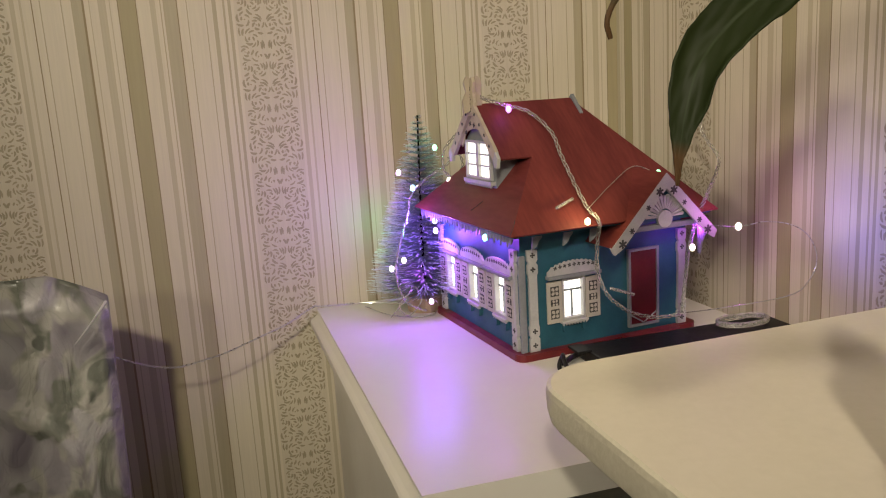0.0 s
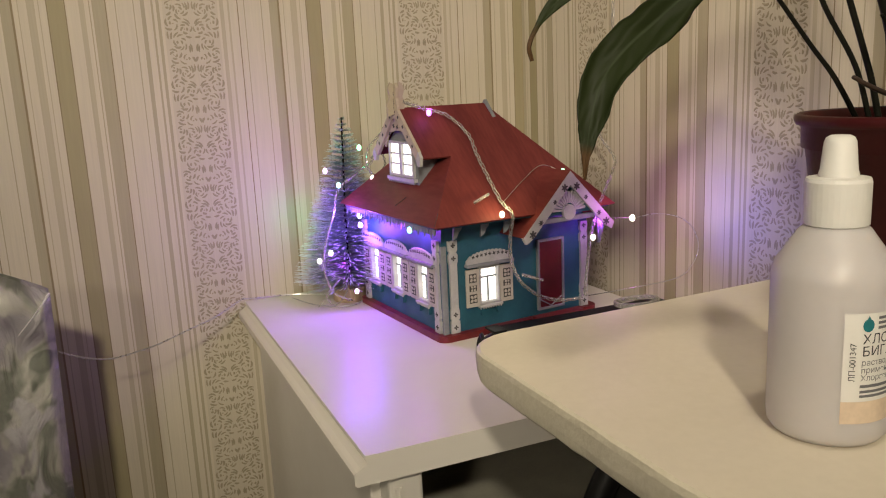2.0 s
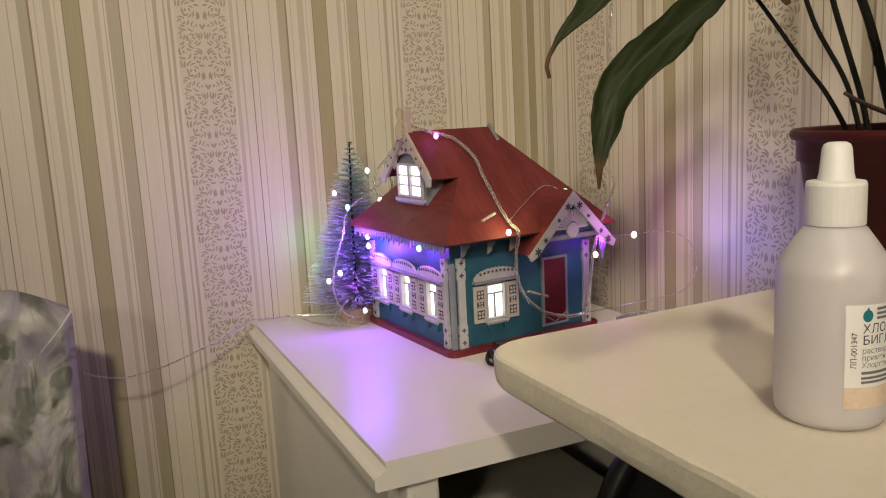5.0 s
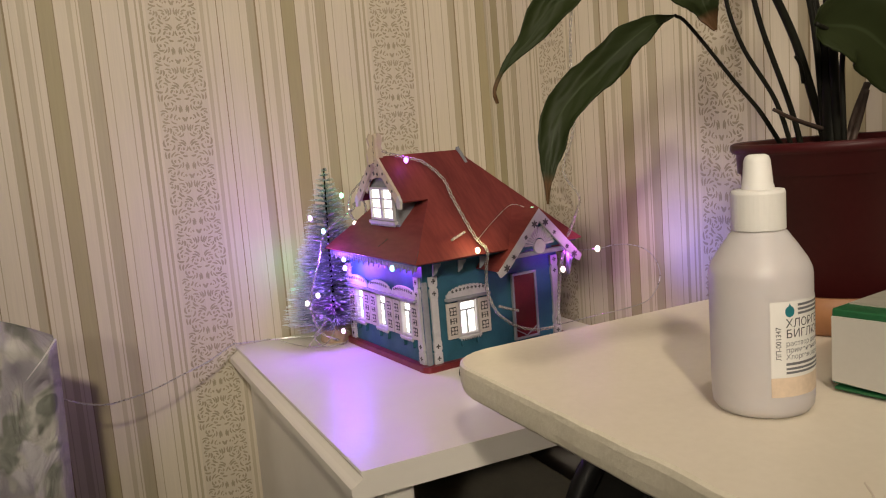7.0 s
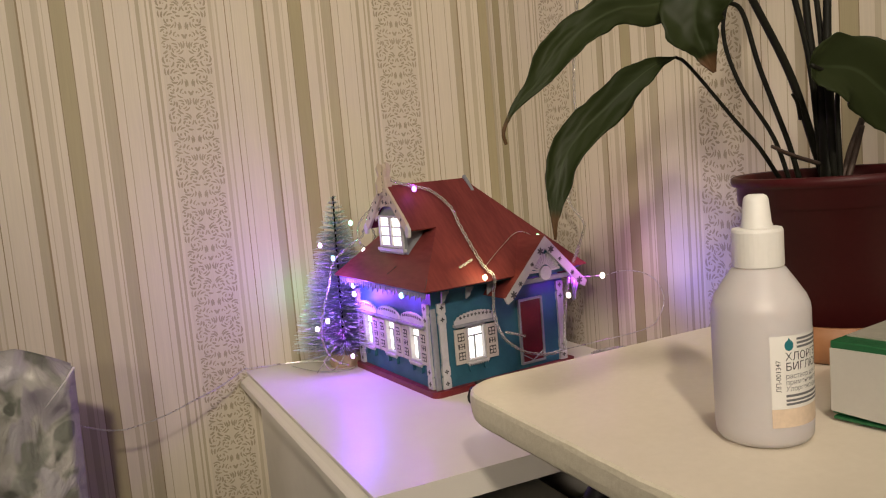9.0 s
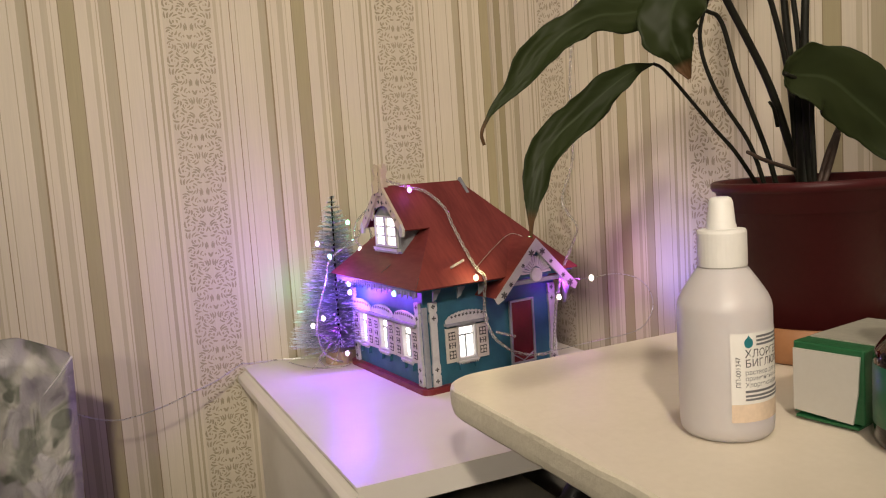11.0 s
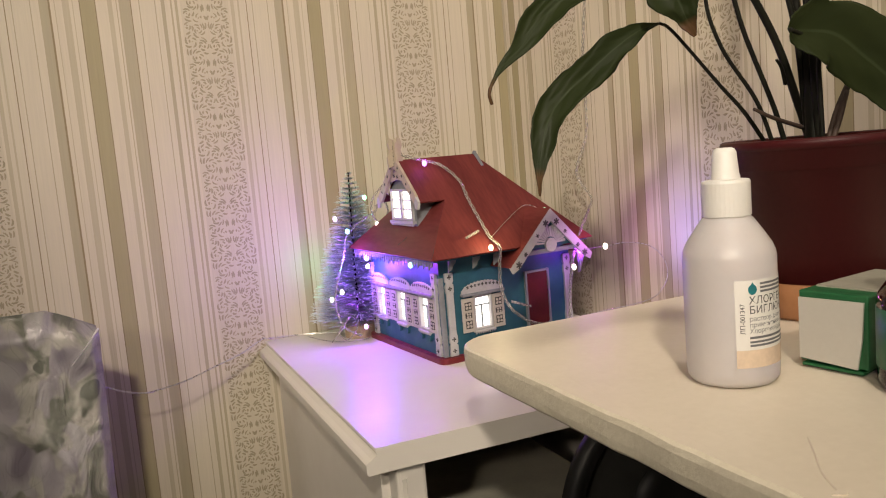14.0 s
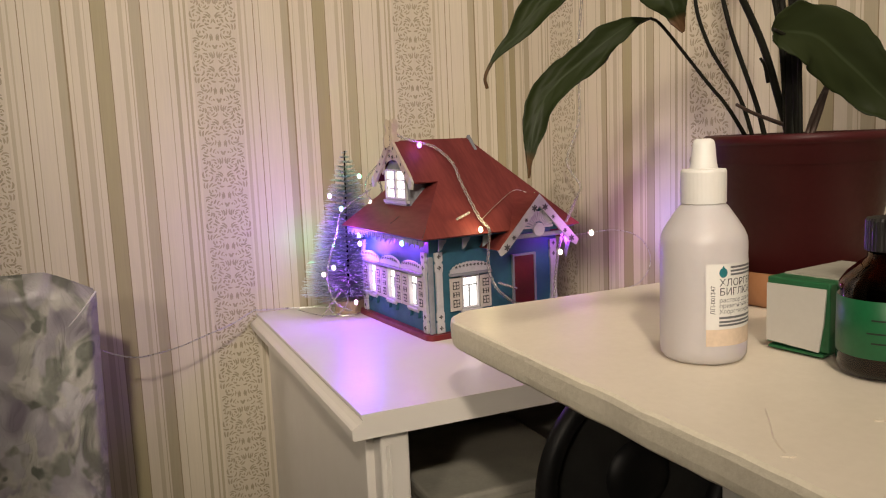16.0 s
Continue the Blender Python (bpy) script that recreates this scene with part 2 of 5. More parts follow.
def leaf_material():
    m, nt, bsdf = shader("dark_green_leaf")
    uv = node(nt, "ShaderNodeSeparateXYZ", {0: node(nt, "ShaderNodeTexCoord").outputs["UV"]}).outputs
    side = maths(nt, "ABSOLUTE", maths(nt, "SUBTRACT", uv[0], 0.5))
    veins = maths(nt, "SINE", maths(nt, "MULTIPLY_ADD", uv[1], 70.0, maths(nt, "MULTIPLY", side, -38.0)))
    blotch = node(nt, "ShaderNodeTexNoise", {"Vector": node(nt, "ShaderNodeTexCoord").outputs["Object"], "Scale": 28.0, "Detail": 5.0}).outputs[0]
    col = blend(nt, blotch, (0.009, 0.014, 0.004), (0.021, 0.028, 0.008))
    col = blend(nt, maths(nt, "MULTIPLY_ADD", veins, 0.025, 0.04), col, (0.024, 0.035, 0.015))
    rib = node(nt, "ShaderNodeMapRange", {0: side, 1: 0.012, 2: 0.035, 3: 0.5, 4: 0.0}).outputs[0]
    col = blend(nt, rib, col, (0.035, 0.048, 0.022))
    tip = node(nt, "ShaderNodeMapRange", {0: maths(nt, "MULTIPLY_ADD", blotch, 0.06, uv[1]), 1: 0.81, 2: 0.89}).outputs[0]
    col = blend(nt, tip, col, (0.075, 0.040, 0.018))
    nt.links.new(col, bsdf.inputs["Base Color"])
    bsdf.inputs["Roughness"].default_value = 0.52
    bsdf.inputs["Specular IOR Level"].default_value = 0.14
    rel = node(nt, "ShaderNodeBump", {"Height": maths(nt, "MULTIPLY_ADD", veins, 0.12, blotch), "Strength": 0.10, "Distance": 0.0008})
    nt.links.new(rel.outputs[0], bsdf.inputs["Normal"])
    return m


M_LEAF = leaf_material()


def floral_material():
    """Watercolour blossoms with thin drawn outlines on a pale ground."""
    m, nt, bsdf = shader("pale_floral_fabric")
    where = node(nt, "ShaderNodeTexCoord").outputs["Object"]
    warp = node(nt, "ShaderNodeTexNoise", {"Vector": where, "Scale": 14.0, "Detail": 1.0}, noise_dimensions="3D").outputs[1]
    bent = node(nt, "ShaderNodeVectorMath", {0: where, 1: node(nt, "ShaderNodeVectorMath", {0: warp, "Scale": 0.05}, operation="SCALE").outputs[0]}, operation="ADD").outputs[0]
    long = node(nt, "ShaderNodeMapping", {"Vector": bent, "Scale": (1.0, 0.35, 0.6), "Rotation": (0, 0.5, 0)}).outputs[0]
    cells = node(nt, "ShaderNodeTexVoronoi", {"Vector": long, "Scale": 55.0}, feature="SMOOTH_F1")
    wash = node(nt, "ShaderNodeTexNoise", {"Vector": bent, "Scale": 24.0, "Detail": 3.0, "Roughness": 0.6}).outputs[0]
    bloom = node(nt, "ShaderNodeTexNoise", {"Vector": long, "Scale": 40.0, "Detail": 2.0}).outputs[0]
    col = blend(nt, node(nt, "ShaderNodeMapRange", {0: wash, 1: 0.44, 2: 0.55}).outputs[0], (0.31, 0.295, 0.265), (0.12, 0.122, 0.10))
    petal = node(nt, "ShaderNodeMapRange", {0: cells.outputs[0], 1: 0.15, 2: 0.60}).outputs[0]
    violet = blend(nt, petal, (0.15, 0.13, 0.155), (0.30, 0.285, 0.29))
    col = blend(nt, node(nt, "ShaderNodeMapRange", {0: bloom, 1: 0.49, 2: 0.535}).outputs[0], col, violet)
    col = blend(nt, node(nt, "ShaderNodeMapRange", {0: bloom, 1: 0.39, 2: 0.36}).outputs[0], col, (0.095, 0.10, 0.08))
    sketch = node(nt, "ShaderNodeTexNoise", {"Vector": long, "Scale": 22.0, "Detail": 0.0, "Distortion": 1.2}).outputs[0]
    sketch = maths(nt, "ABSOLUTE", maths(nt, "SUBTRACT", maths(nt, "FRACT", maths(nt, "MULTIPLY", sketch, 4.5)), 0.5))
    drawn = node(nt, "ShaderNodeMapRange", {0: sketch, 1: 0.015, 2: 0.04, 3: 0.2, 4: 0.0}).outputs[0]
    drawn = maths(nt, "MULTIPLY", drawn, node(nt, "ShaderNodeMapRange", {0: wash, 1: 0.52, 2: 0.48}).outputs[0])
    col = blend(nt, drawn, col, (0.07, 0.07, 0.06))
    nt.links.new(col, bsdf.inputs["Base Color"])
    bsdf.inputs["Roughness"].default_value = 0.55
    bsdf.inputs["Coat Weight"].default_value = 0.22
    bsdf.inputs["Coat Roughness"].default_value = 0.2
    creased = node(nt, "ShaderNodeMapping", {"Vector": bent, "Scale": (1.0, 1.0, 0.45), "Rotation": (0, -0.5, 0)}).outputs[0]
    wrinkle = node(nt, "ShaderNodeTexNoise", {"Vector": creased, "Scale": 34.0, "Detail": 3.0, "Distortion": 1.5}).outputs[0]
    rel = node(nt, "ShaderNodeBump", {"Height": maths(nt, "ABSOLUTE", maths(nt, "SUBTRACT", wrinkle, 0.5)), "Strength": 0.9, "Distance": 0.006})
    nt.links.new(rel.outputs[0], bsdf.inputs["Normal"])
    return m


M_FLORAL = floral_material()
M_FILM = clear("clear_film", (0.97, 0.97, 0.98), 0.1, 1.08)

# ---- mesh helpers ----


def link(name, bm, material, smooth=False):
    me = bpy.data.meshes.new(name)
    bm.normal_update()
    bm.to_mesh(me)
    bm.free()
    me.materials.append(material)
    if smooth:
        me.polygons.foreach_set("use_smooth", [True] * len(me.polygons))
    return new(name, me)


def part(name, bm, material, parent, label="", smooth=False):
    ob = link(name, bm, material, smooth)
    ob.parent = parent
    return tagged(ob, label) if label else ob


def thing(name, place, label, category, turn=0.0, group="", kind=""):
    ob = new(name)
    ob.empty_display_size = 0.02
    ob.matrix_world = pose(*place, 0, 0, turn)
    return tagged(ob, label, category, group, kind)


def box(bm, x, y, z, bevel=0.0, m=None):
    """Adds a block between the pairs x, y, z."""
    made = bmesh.ops.create_cube(bm, size=1.0)["verts"]
    for v in made:
        v.co = Vector((x[0] + (v.co.x + 0.5) * (x[1] - x[0]), y[0] + (v.co.y + 0.5) * (y[1] - y[0]), z[0] + (v.co.z + 0.5) * (z[1] - z[0])))
    if m is not None:
        bmesh.ops.transform(bm, matrix=m, verts=made)
    if bevel:
        edges = list({e for v in made for e in v.link_edges})
        bmesh.ops.bevel(bm, geom=edges, offset=bevel, segments=2, affect="EDGES", profile=0.5)
    return bm


def block(x, y, z, bevel=0.0, m=None):
    return box(bmesh.new(), x, y, z, bevel, m)


def prism(bm, outline, lift, depth):
    """Adds an outline, turned into space by lift(a, b, d), thickened from depth[0] to depth[1]."""
    low = [bm.verts.new(lift(a, b, depth[0])) for a, b in outline]
    high = [bm.verts.new(lift(a, b, depth[1])) for a, b in outline]
    n = len(outline)
    faces = [bm.faces.new(low[::-1]), bm.faces.new(high)]
    faces += [bm.faces.new((low[i], low[(i + 1) % n], high[(i + 1) % n], high[i])) for i in range(n)]
    bmesh.ops.recalc_face_normals(bm, faces=faces)
    return bm


def slab(points, thick):
    """A flat board from its corners in space, thickened downwards along its normal."""
    bm = bmesh.new()
    pts = [Vector(p) for p in points]
    n = (pts[1] - pts[0]).cross(pts[2] - pts[0]).normalized()
    n = n if n.z > 0 else -n
    top = [bm.verts.new(p) for p in pts]
    low = [bm.verts.new(p - n * thick) for p in pts]
    k = len(pts)
    faces = [bm.faces.new(top), bm.faces.new(low[::-1])] + [bm.faces.new((top[i], low[i], low[(i + 1) % k], top[(i + 1) % k])) for i in range(k)]
    bmesh.ops.recalc_face_normals(bm, faces=faces)
    return bm


def lathe(profile, seg=48, centre=(0, 0)):
    bm = bmesh.new()
    rings = []
    for r, z in profile:
        rings.append([bm.verts.new((centre[0] + r * math.cos(a), centre[1] + r * math.sin(a), z)) for a in (2 * math.pi * i / seg for i in range(seg))] if r > 1e-5 else [bm.verts.new((*centre, z))])
    for low, high in zip(rings, rings[1:]):
        for i in range(seg):
            j = (i + 1) % seg
            quad = [low[i % len(low)], low[j % len(low)], high[j % len(high)], high[i % len(high)]]
            quad = list(dict.fromkeys(quad))
            if len(quad) > 2:
                bm.faces.new(quad)
    bmesh.ops.recalc_face_normals(bm, faces=bm.faces)
    return bm


def glide(points, steps=6):
    """Points along a smooth line through the given ones."""
    p = [Vector(q) for q in points]
    p = [2 * p[0] - p[1], *p, 2 * p[-1] - p[-2]]
    out = []
    for a, b, c, d in zip(p, p[1:], p[2:], p[3:]):
        for i in range(steps):
            t = i / steps
            out.append(0.5 * (2 * b + (c - a) * t + (2 * a - 5 * b + 4 * c - d) * t * t + (3 * b - a - 3 * c + d) * t ** 3))
    return out + [p[-2]]


def tube(points, radius, seg=8, taper=1.0, bm=None):
    """Adds a round rod through the points, its radius running to radius * taper."""
    bm = bm or bmesh.new()
    rings, side = [], Vector((0.31, 0.47, 0.83))
    for i, p in enumerate(points):
        ahead = (points[min(i + 1, len(points) - 1)] - points[max(i - 1, 0)]).normalized()
        side = (side - ahead * side.dot(ahead)).normalized()
        up = ahead.cross(side)
        r = radius * (1 + (taper - 1) * i / max(1, len(points) - 1))
        rings.append([bm.verts.new(p + r * (math.cos(a) * side + math.sin(a) * up)) for a in (2 * math.pi * k / seg for k in range(seg))])
    for low, high in zip(rings, rings[1:]):
        for k in range(seg):
            bm.faces.new((low[k], low[(k + 1) % seg], high[(k + 1) % seg], high[k]))
    bm.faces.new(rings[0][::-1])
    bm.faces.new(rings[-1])
    return bm


def twisted(points, gap, radius, turns, strands=2):
    """Wires wound round one line."""
    bm = bmesh.new()
    line = glide(points, 14)
    n = len(line)
    for s in range(strands):
        way = []
        for i, p in enumerate(line):
            ahead = (line[min(i + 1, n - 1)] - line[max(i - 1, 0)]).normalized()
            a = ahead.orthogonal().normalized()
            b = ahead.cross(a)
            phi = 2 * math.pi * (turns * i / n + s / strands)
            way.append(p + gap * (math.cos(phi) * a + math.sin(phi) * b))
        tube(way, radius, 5, bm=bm)
    return bm


# ---- the room ----
FLOOR, CEIL = -0.69, 1.86
WX, WY = 0.343, 0.008
wall_north = tagged(link("wall_north", block((-3.2, WX + 0.12), (WY, WY + 0.12), (FLOOR, CEIL)), M_PAPER_A), "beige striped wallpapered wall with ornament bands", "wall", kind="structure")
wall_east = tagged(link("wall_east", block((WX, WX + 0.12), (-3.6, WY), (FLOOR, CEIL)), M_PAPER_B), "beige striped wallpapered wall meeting the corner", "wall", kind="structure")
tagged(link("wall_west", block((-3.32, -3.2), (-3.6, WY + 0.12), (FLOOR, CEIL)), M_FAR), "plain wall closing the room", "wall", kind="structure")
tagged(link("wall_south", block((-3.32, WX + 0.12), (-3.72, -3.6), (FLOOR, CEIL)), M_FAR), "plain wall closing the room", "wall", kind="structure")
tagged(link("floor", block((-3.32, WX + 0.12), (-3.72, WY + 0.12), (FLOOR - 0.1, FLOOR)), M_FLOOR), "brown laminate floor in dim light", "floor", kind="structure")
tagged(link("ceiling", block((-3.32, WX + 0.12), (-3.72, WY + 0.12), (CEIL, CEIL + 0.1)), M_CEILING), "plain unseen ceiling, coloured dark to bounce less light", "ceiling", kind="structure")


# ---- the embossed scrolls of the wallpaper ----
REPEAT = 0.0592
# the eyes of the scrolls in one half repeat, in cm from the band's middle and up, and the way that each winds
EYES = ((1.35, 0.75, 1), (0.70, 1.95, -1), (1.85, 2.55, 1), (1.05, 3.75, -1), (2.10, 4.20, 1), (0.75, 5.10, 1), (1.95, 5.50, -1))


def scroll_band(height):
    """One upright band of mirrored leaf scrolls, x along the wall and z up, raised along -y."""
    rnd = random.Random(4)
    tall = REPEAT * 100
    blades, taken = [], []
    for k in range(9000):
        x, z = rnd.uniform(0.05, 2.52), rnd.uniform(0.0, tall)
        ex, ez, turn = min(((ex, ez + d, turn) for ex, ez, turn in EYES for d in (-tall, 0, tall)), key=lambda e: (e[0] - x) ** 2 + (e[1] - z) ** 2)
        r, a = math.hypot(x - ex, z - ez), math.atan2(z - ez, x - ex)
        span = turn * min(1.5, rnd.uniform(0.42, 0.80) / max(0.16, r))
        line = []
        for t in (0.0, 0.33, 0.67, 1.0):
            rr = r * (0.82 + 0.36 * t)
            line.append((ex + rr * math.cos(a + span * t), ez + rr * math.sin(a + span * t)))
        if min(p[0] for p in line) < 0.06 or max(p[0] for p in line) > 2.55:
            continue
        if all((px - qx) ** 2 + (pz - qz) ** 2 > 0.036 for px, pz in line for qx, qz in taken):
            blades.append((line, rnd.uniform(0.080, 0.120)))
            taken += [(qx, qz + d) for qx, qz in line for d in (-tall, 0, tall)]
    vs, fs = [], []
    for row in range(int(height / REPEAT)):
        for line, w in blades:
            n = len(line)
            for side in (-1, 1):
                first = len(vs)
                for i, (x, z) in enumerate(line):
                    (x0, z0), (x1, z1) = line[max(0, i - 1)], line[min(n - 1, i + 1)]
                    size = max(1e-6, math.hypot(x1 - x0, z1 - z0))
                    half = w * (0.25 + 0.75 * math.sin(math.pi * (0.10 + 0.84 * i / (n - 1))))
                    nx, nz = -(z1 - z0) / size * half, (x1 - x0) / size * half
                    for s, lift in ((-1, 0.00015), (0, 0.0005), (1, 0.00015)):
                        vs.append((side * (x + s * nx) * 0.01, -lift, row * REPEAT + (z + s * nz) * 0.01))
                for i in range(n - 1):
                    for k in (0, 1):
                        a = first + 3 * i + k
                        quad = (a, a + 1, a + 4, a + 3)
                        fs.append(quad if side > 0 else quad[::-1])
    me = bpy.data.meshes.new("ornament_band")
    me.from_pydata(vs, [], fs)
    me.polygons.foreach_set("use_smooth", [True] * len(me.polygons))
    me.materials.append(M_ORNAMENT)
    return me


BAND = scroll_band(CEIL - FLOOR)
for wall, first, last, place in ((wall_north, -13, 2, lambda k: pose(PAPER_A + 0.0258 + k * PERIOD, WY, FLOOR)),
                                 (wall_east, 0, 14, lambda k: pose(WX, PAPER_B - 0.0258 - k * PERIOD, FLOOR, 0, 0, -90))):
    for k in range(first, last):
        strip_ob = new("ornament_band", BAND)
        strip_ob.matrix_world = place(k)
        strip_ob.parent = wall
        tagged(strip_ob, kind="stuff")


# ---- the white cabinet in the corner ----
def make_cabinet():
    c = thing("cabinet", (0, 0, FLOOR), "white lacquered corner cabinet with a moulded top and open front", "cabinet")
    h = -FLOOR
    right, front = 0.333, -0.40
    # top: cove-moulded along its sides and front
    prof = [(0.0, 0.0), (-0.0005, -0.0015), (0.001, -0.005), (-0.003, -0.008), (-0.006, -0.0095), (-0.0075, -0.011), (-0.0075, -0.0175), (-0.006, -0.019), (0.02, -0.019)]
    bm = bmesh.new()
    loops = []
    for o, z in prof:
        loops.append([bm.verts.new((x, y, h + z)) for x, y in ((o, 0.004), (o, front - 0.0 if o > 0 else front), (right, front), (right, 0.004))])
    for a, b in zip(loops, loops[1:]):
        for i in range(4):
            bm.faces.new((a[i], a[(i + 1) % 4], b[(i + 1) % 4], b[i]))
    bm.faces.new(loops[0])
    bm.faces.new(loops[-1][::-1])
    bmesh.ops.recalc_face_normals(bm, faces=bm.faces)
    part("worktop", bm, M_CABINET, c, "glossy white top with a cove edge")
    part("side_panel", block((0.010, 0.026), (-0.372, 0.0), (0.0, h - 0.019), 0.001), M_CABINET, c)
    part("side_panel", block((0.312, 0.328), (-0.372, 0.0), (0.0, h - 0.019), 0.001), M_CABINET, c)
    part("back_panel", block((0.026, 0.312), (-0.010, 0.0), (0.04, h - 0.019)), M_CABINET, c)
    pil = block((0.016, 0.039), (-0.392, -0.372), (0.0, h - 0.0195), 0.0025)
    for x in (0.0205, 0.0235):
        box(pil, (x - 0.0006, x + 0.0006), (-0.3935, -0.391), (0.02, h - 0.03))
    part("pilaster", pil, M_CABINET, c, "grooved front post")
    part("pilaster", block((0.294, 0.317), (-0.392, -0.372), (0.0, h - 0.0195), 0.0025), M_CABINET, c)
    part("shelf", block((0.0265, 0.3115), (-0.365, -0.0105), (h - 0.20, h - 0.184), 0.001), M_CABINET, c)
    part("shelf", block((0.0265, 0.3115), (-0.365, -0.0105), (0.03, 0.05), 0.001), M_CABINET, c)
    return c


make_cabinet()

b = thing("storage_box", (0.155, -0.26, FLOOR + 0.69 - 0.184), "plain off-white box standing inside the open cabinet", "box")
part("box_body", block((-0.08, 0.07), (-0.09, 0.09), (0, 0.068), 0.003), M_BOXGREY, b)
part("lid", block((-0.083, 0.073), (-0.093, 0.093), (0.0685, 0.080), 0.003), M_BOXGREY, b)


# ---- the board table ----
def make_table():
    t = thing("table", (0, 0, FLOOR), "worn cream-painted wooden table with a rounded corner", "table")
    top, thick = 0.077 - FLOOR, 0.018
    corner = []
    left, back, near, right = 0.0440, -0.442, -1.15, 0.335
    r = 0.030
    for i in range(9):
        a = math.pi - i * math.pi / 16
        corner.append((left + r + r * math.cos(a), back - r + r * math.sin(a)))
    line = [(left + 0.004, near)]
    n = 60
    for i in range(1, n):
        y = near + (back - r - near) * i / n
        line.append((left + 0.0012 * noise.noise((0, y * 40, 3)) + 0.001 * noise.noise((5, y * 12, 1)), y))
    outline = line + corner + [(right, back + 0.008), (right, near)]
    bm = bmesh.new()
    rings = []
    for inset, z in ((0.003, 0.0), (0.0008, -0.0012), (0.0, -0.004), (0.0006, -0.012), (0.0020, -0.0165), (0.004, -thick)):
        ring = []
        for i, (x, y) in enumerate(outline):
            wob = 0.0003 * noise.noise((x * 90, y * 90, z * 300))
            cx, cy = (0.2, -0.8)
            d = Vector((cx - x, cy - y)).normalized()
            ring.append(bm.verts.new((x + d.x * inset + wob, y + d.y * inset + wob, top + z + wob * 0.4)))
        rings.append(ring)
    k = len(outline)
    for a, b in zip(rings, rings[1:]):
        for i in range(k):
            bm.faces.new((a[i], a[(i + 1) % k], b[(i + 1) % k], b[i])).material_index = 1
    bm.faces.new(rings[0])
    bm.faces.new(rings[-1][::-1])
    bmesh.ops.recalc_face_normals(bm, faces=bm.faces)
    board = part("tabletop", bm, M_TABLE, t, "cream board with rough chipped edges")
    board.data.materials.append(M_EDGE)
    for x, y in ((0.29, -0.49), (0.29, -1.10), (0.12, -1.10)):
        part("leg", block((x - 0.02, x + 0.02), (y - 0.02, y + 0.02), (0, top - thick), 0.002), M_CABINET, t)
    # raised paint chips
    for x, y, s in ((0.0585, -0.7300, 0.0030), (0.118, -0.722, 0.004), (0.135, -0.735, 0.003)):
        chip = bmesh.new()
        pts = [(x + s * (1 + 0.4 * math.sin(3 * a)) * math.cos(a), y + 0.6 * s * math.sin(a)) for a in (2 * math.pi * i / 12 for i in range(12))]
        prism(chip, pts, lambda a, b, d: (a, b, d), (top - 0.0002, top + 0.0006))
        part("paint_chip", chip, M_TABLE, t)
    ridge = glide([(0.088, -0.690, top + 0.0001), (0.078, -0.702, top + 0.0002), (0.066, -0.716, top + 0.0002), (0.059, -0.728, top + 0.0001)], 8)
    part("paint_ridge", tube(ridge, 0.0005, 6), M_TABLE, t)
    return t


make_table()


# ---- the little wooden house ----
HX, HY, HTURN = 0.1218, -0.2367, 5.67
house = thing("model_house", (HX, HY, 0), "lit blue wooden model house with red roof and carved white trim", "model house", HTURN)
H_INV = house.matrix_world.inverted()
EAVE, RIDGE, MIDV = 0.104, 0.1950, 0.0735
U0, U1, V0, V1 = 0.007, 0.160, 0.007, 0.165


def rounded(x0, x1, y0, y1, r, n=5):
    out = []
    for cx, cy, a0 in ((x1 - r, y1 - r, 0), (x0 + r, y1 - r, 90), (x0 + r, y0 + r, 180), (x1 - r, y0 + r, 270)):
        out += [(cx + r * math.cos(radians(a0 + 90 * i / n)), cy + r * math.sin(radians(a0 + 90 * i / n))) for i in range(n + 1)]
    return out


part("base_plate", prism(bmesh.new(), rounded(0.0, 0.168, 0.0, 0.173, 0.008), lambda a, b, d: (a, b, d), (0.0, 0.0055)), M_REDBASE, house, "dark red base board with rounded corners")


def wall_with_holes(length, holes, lift, thick, height):
    """A wall board from z 0.0055 to height, cut by holes (from, to, low, high)."""
    bm = bmesh.new()
    xs = sorted({0.0, length, *[h[0] for h in holes], *[h[1] for h in holes]})
    for a, b in zip(xs, xs[1:]):
        cut = [h for h in holes if h[0] <= a + 1e-6 and h[1] >= b - 1e-6]
        spans = [(0.0055, cut[0][2]), (cut[0][3], height)] if cut else [(0.0055, height)]
        for lo, hi in spans:
            prism(bm, [(a, lo), (b, lo), (b, hi), (a, hi)], lift, (0, thick))
    bmesh.ops.remove_doubles(bm, verts=bm.verts, dist=1e-6)
    return bm


GW, GH = 0.0205, 0.034
LEFT_V, LEFT_Z = (0.0385, 0.0885, 0.1375), 0.0285
RIGHT_U, RIGHT_Z = 0.0515, 0.0265
part("wall", wall_with_holes(V1 - V0, [(v - GW / 2 - V0, v + GW / 2 - V0, LEFT_Z, LEFT_Z + GH) for v in LEFT_V], lambda a, b, d: (U0 + d, V0 + a, b), 0.003, EAVE + 0.004), M_BLUE, house)
part("wall", wall_with_holes(U1 - U0 - 0.006, [(RIGHT_U - GW / 2 - U0 - 0.003, RIGHT_U + GW / 2 - U0 - 0.003, RIGHT_Z, RIGHT_Z + GH)], lambda a, b, d: (U0 + 0.003 + a, V0 + d, b), 0.003, EAVE + 0.004), M_BLUE, house)
part("wall", block((U0 + 0.003, U1 - 0.003), (V1 - 0.003, V1), (0.0055, EAVE)), M_BLUE, house)
part("wall", block((U1 - 0.003, U1), (V0, V1), (0.0055, EAVE)), M_BLUE, house)


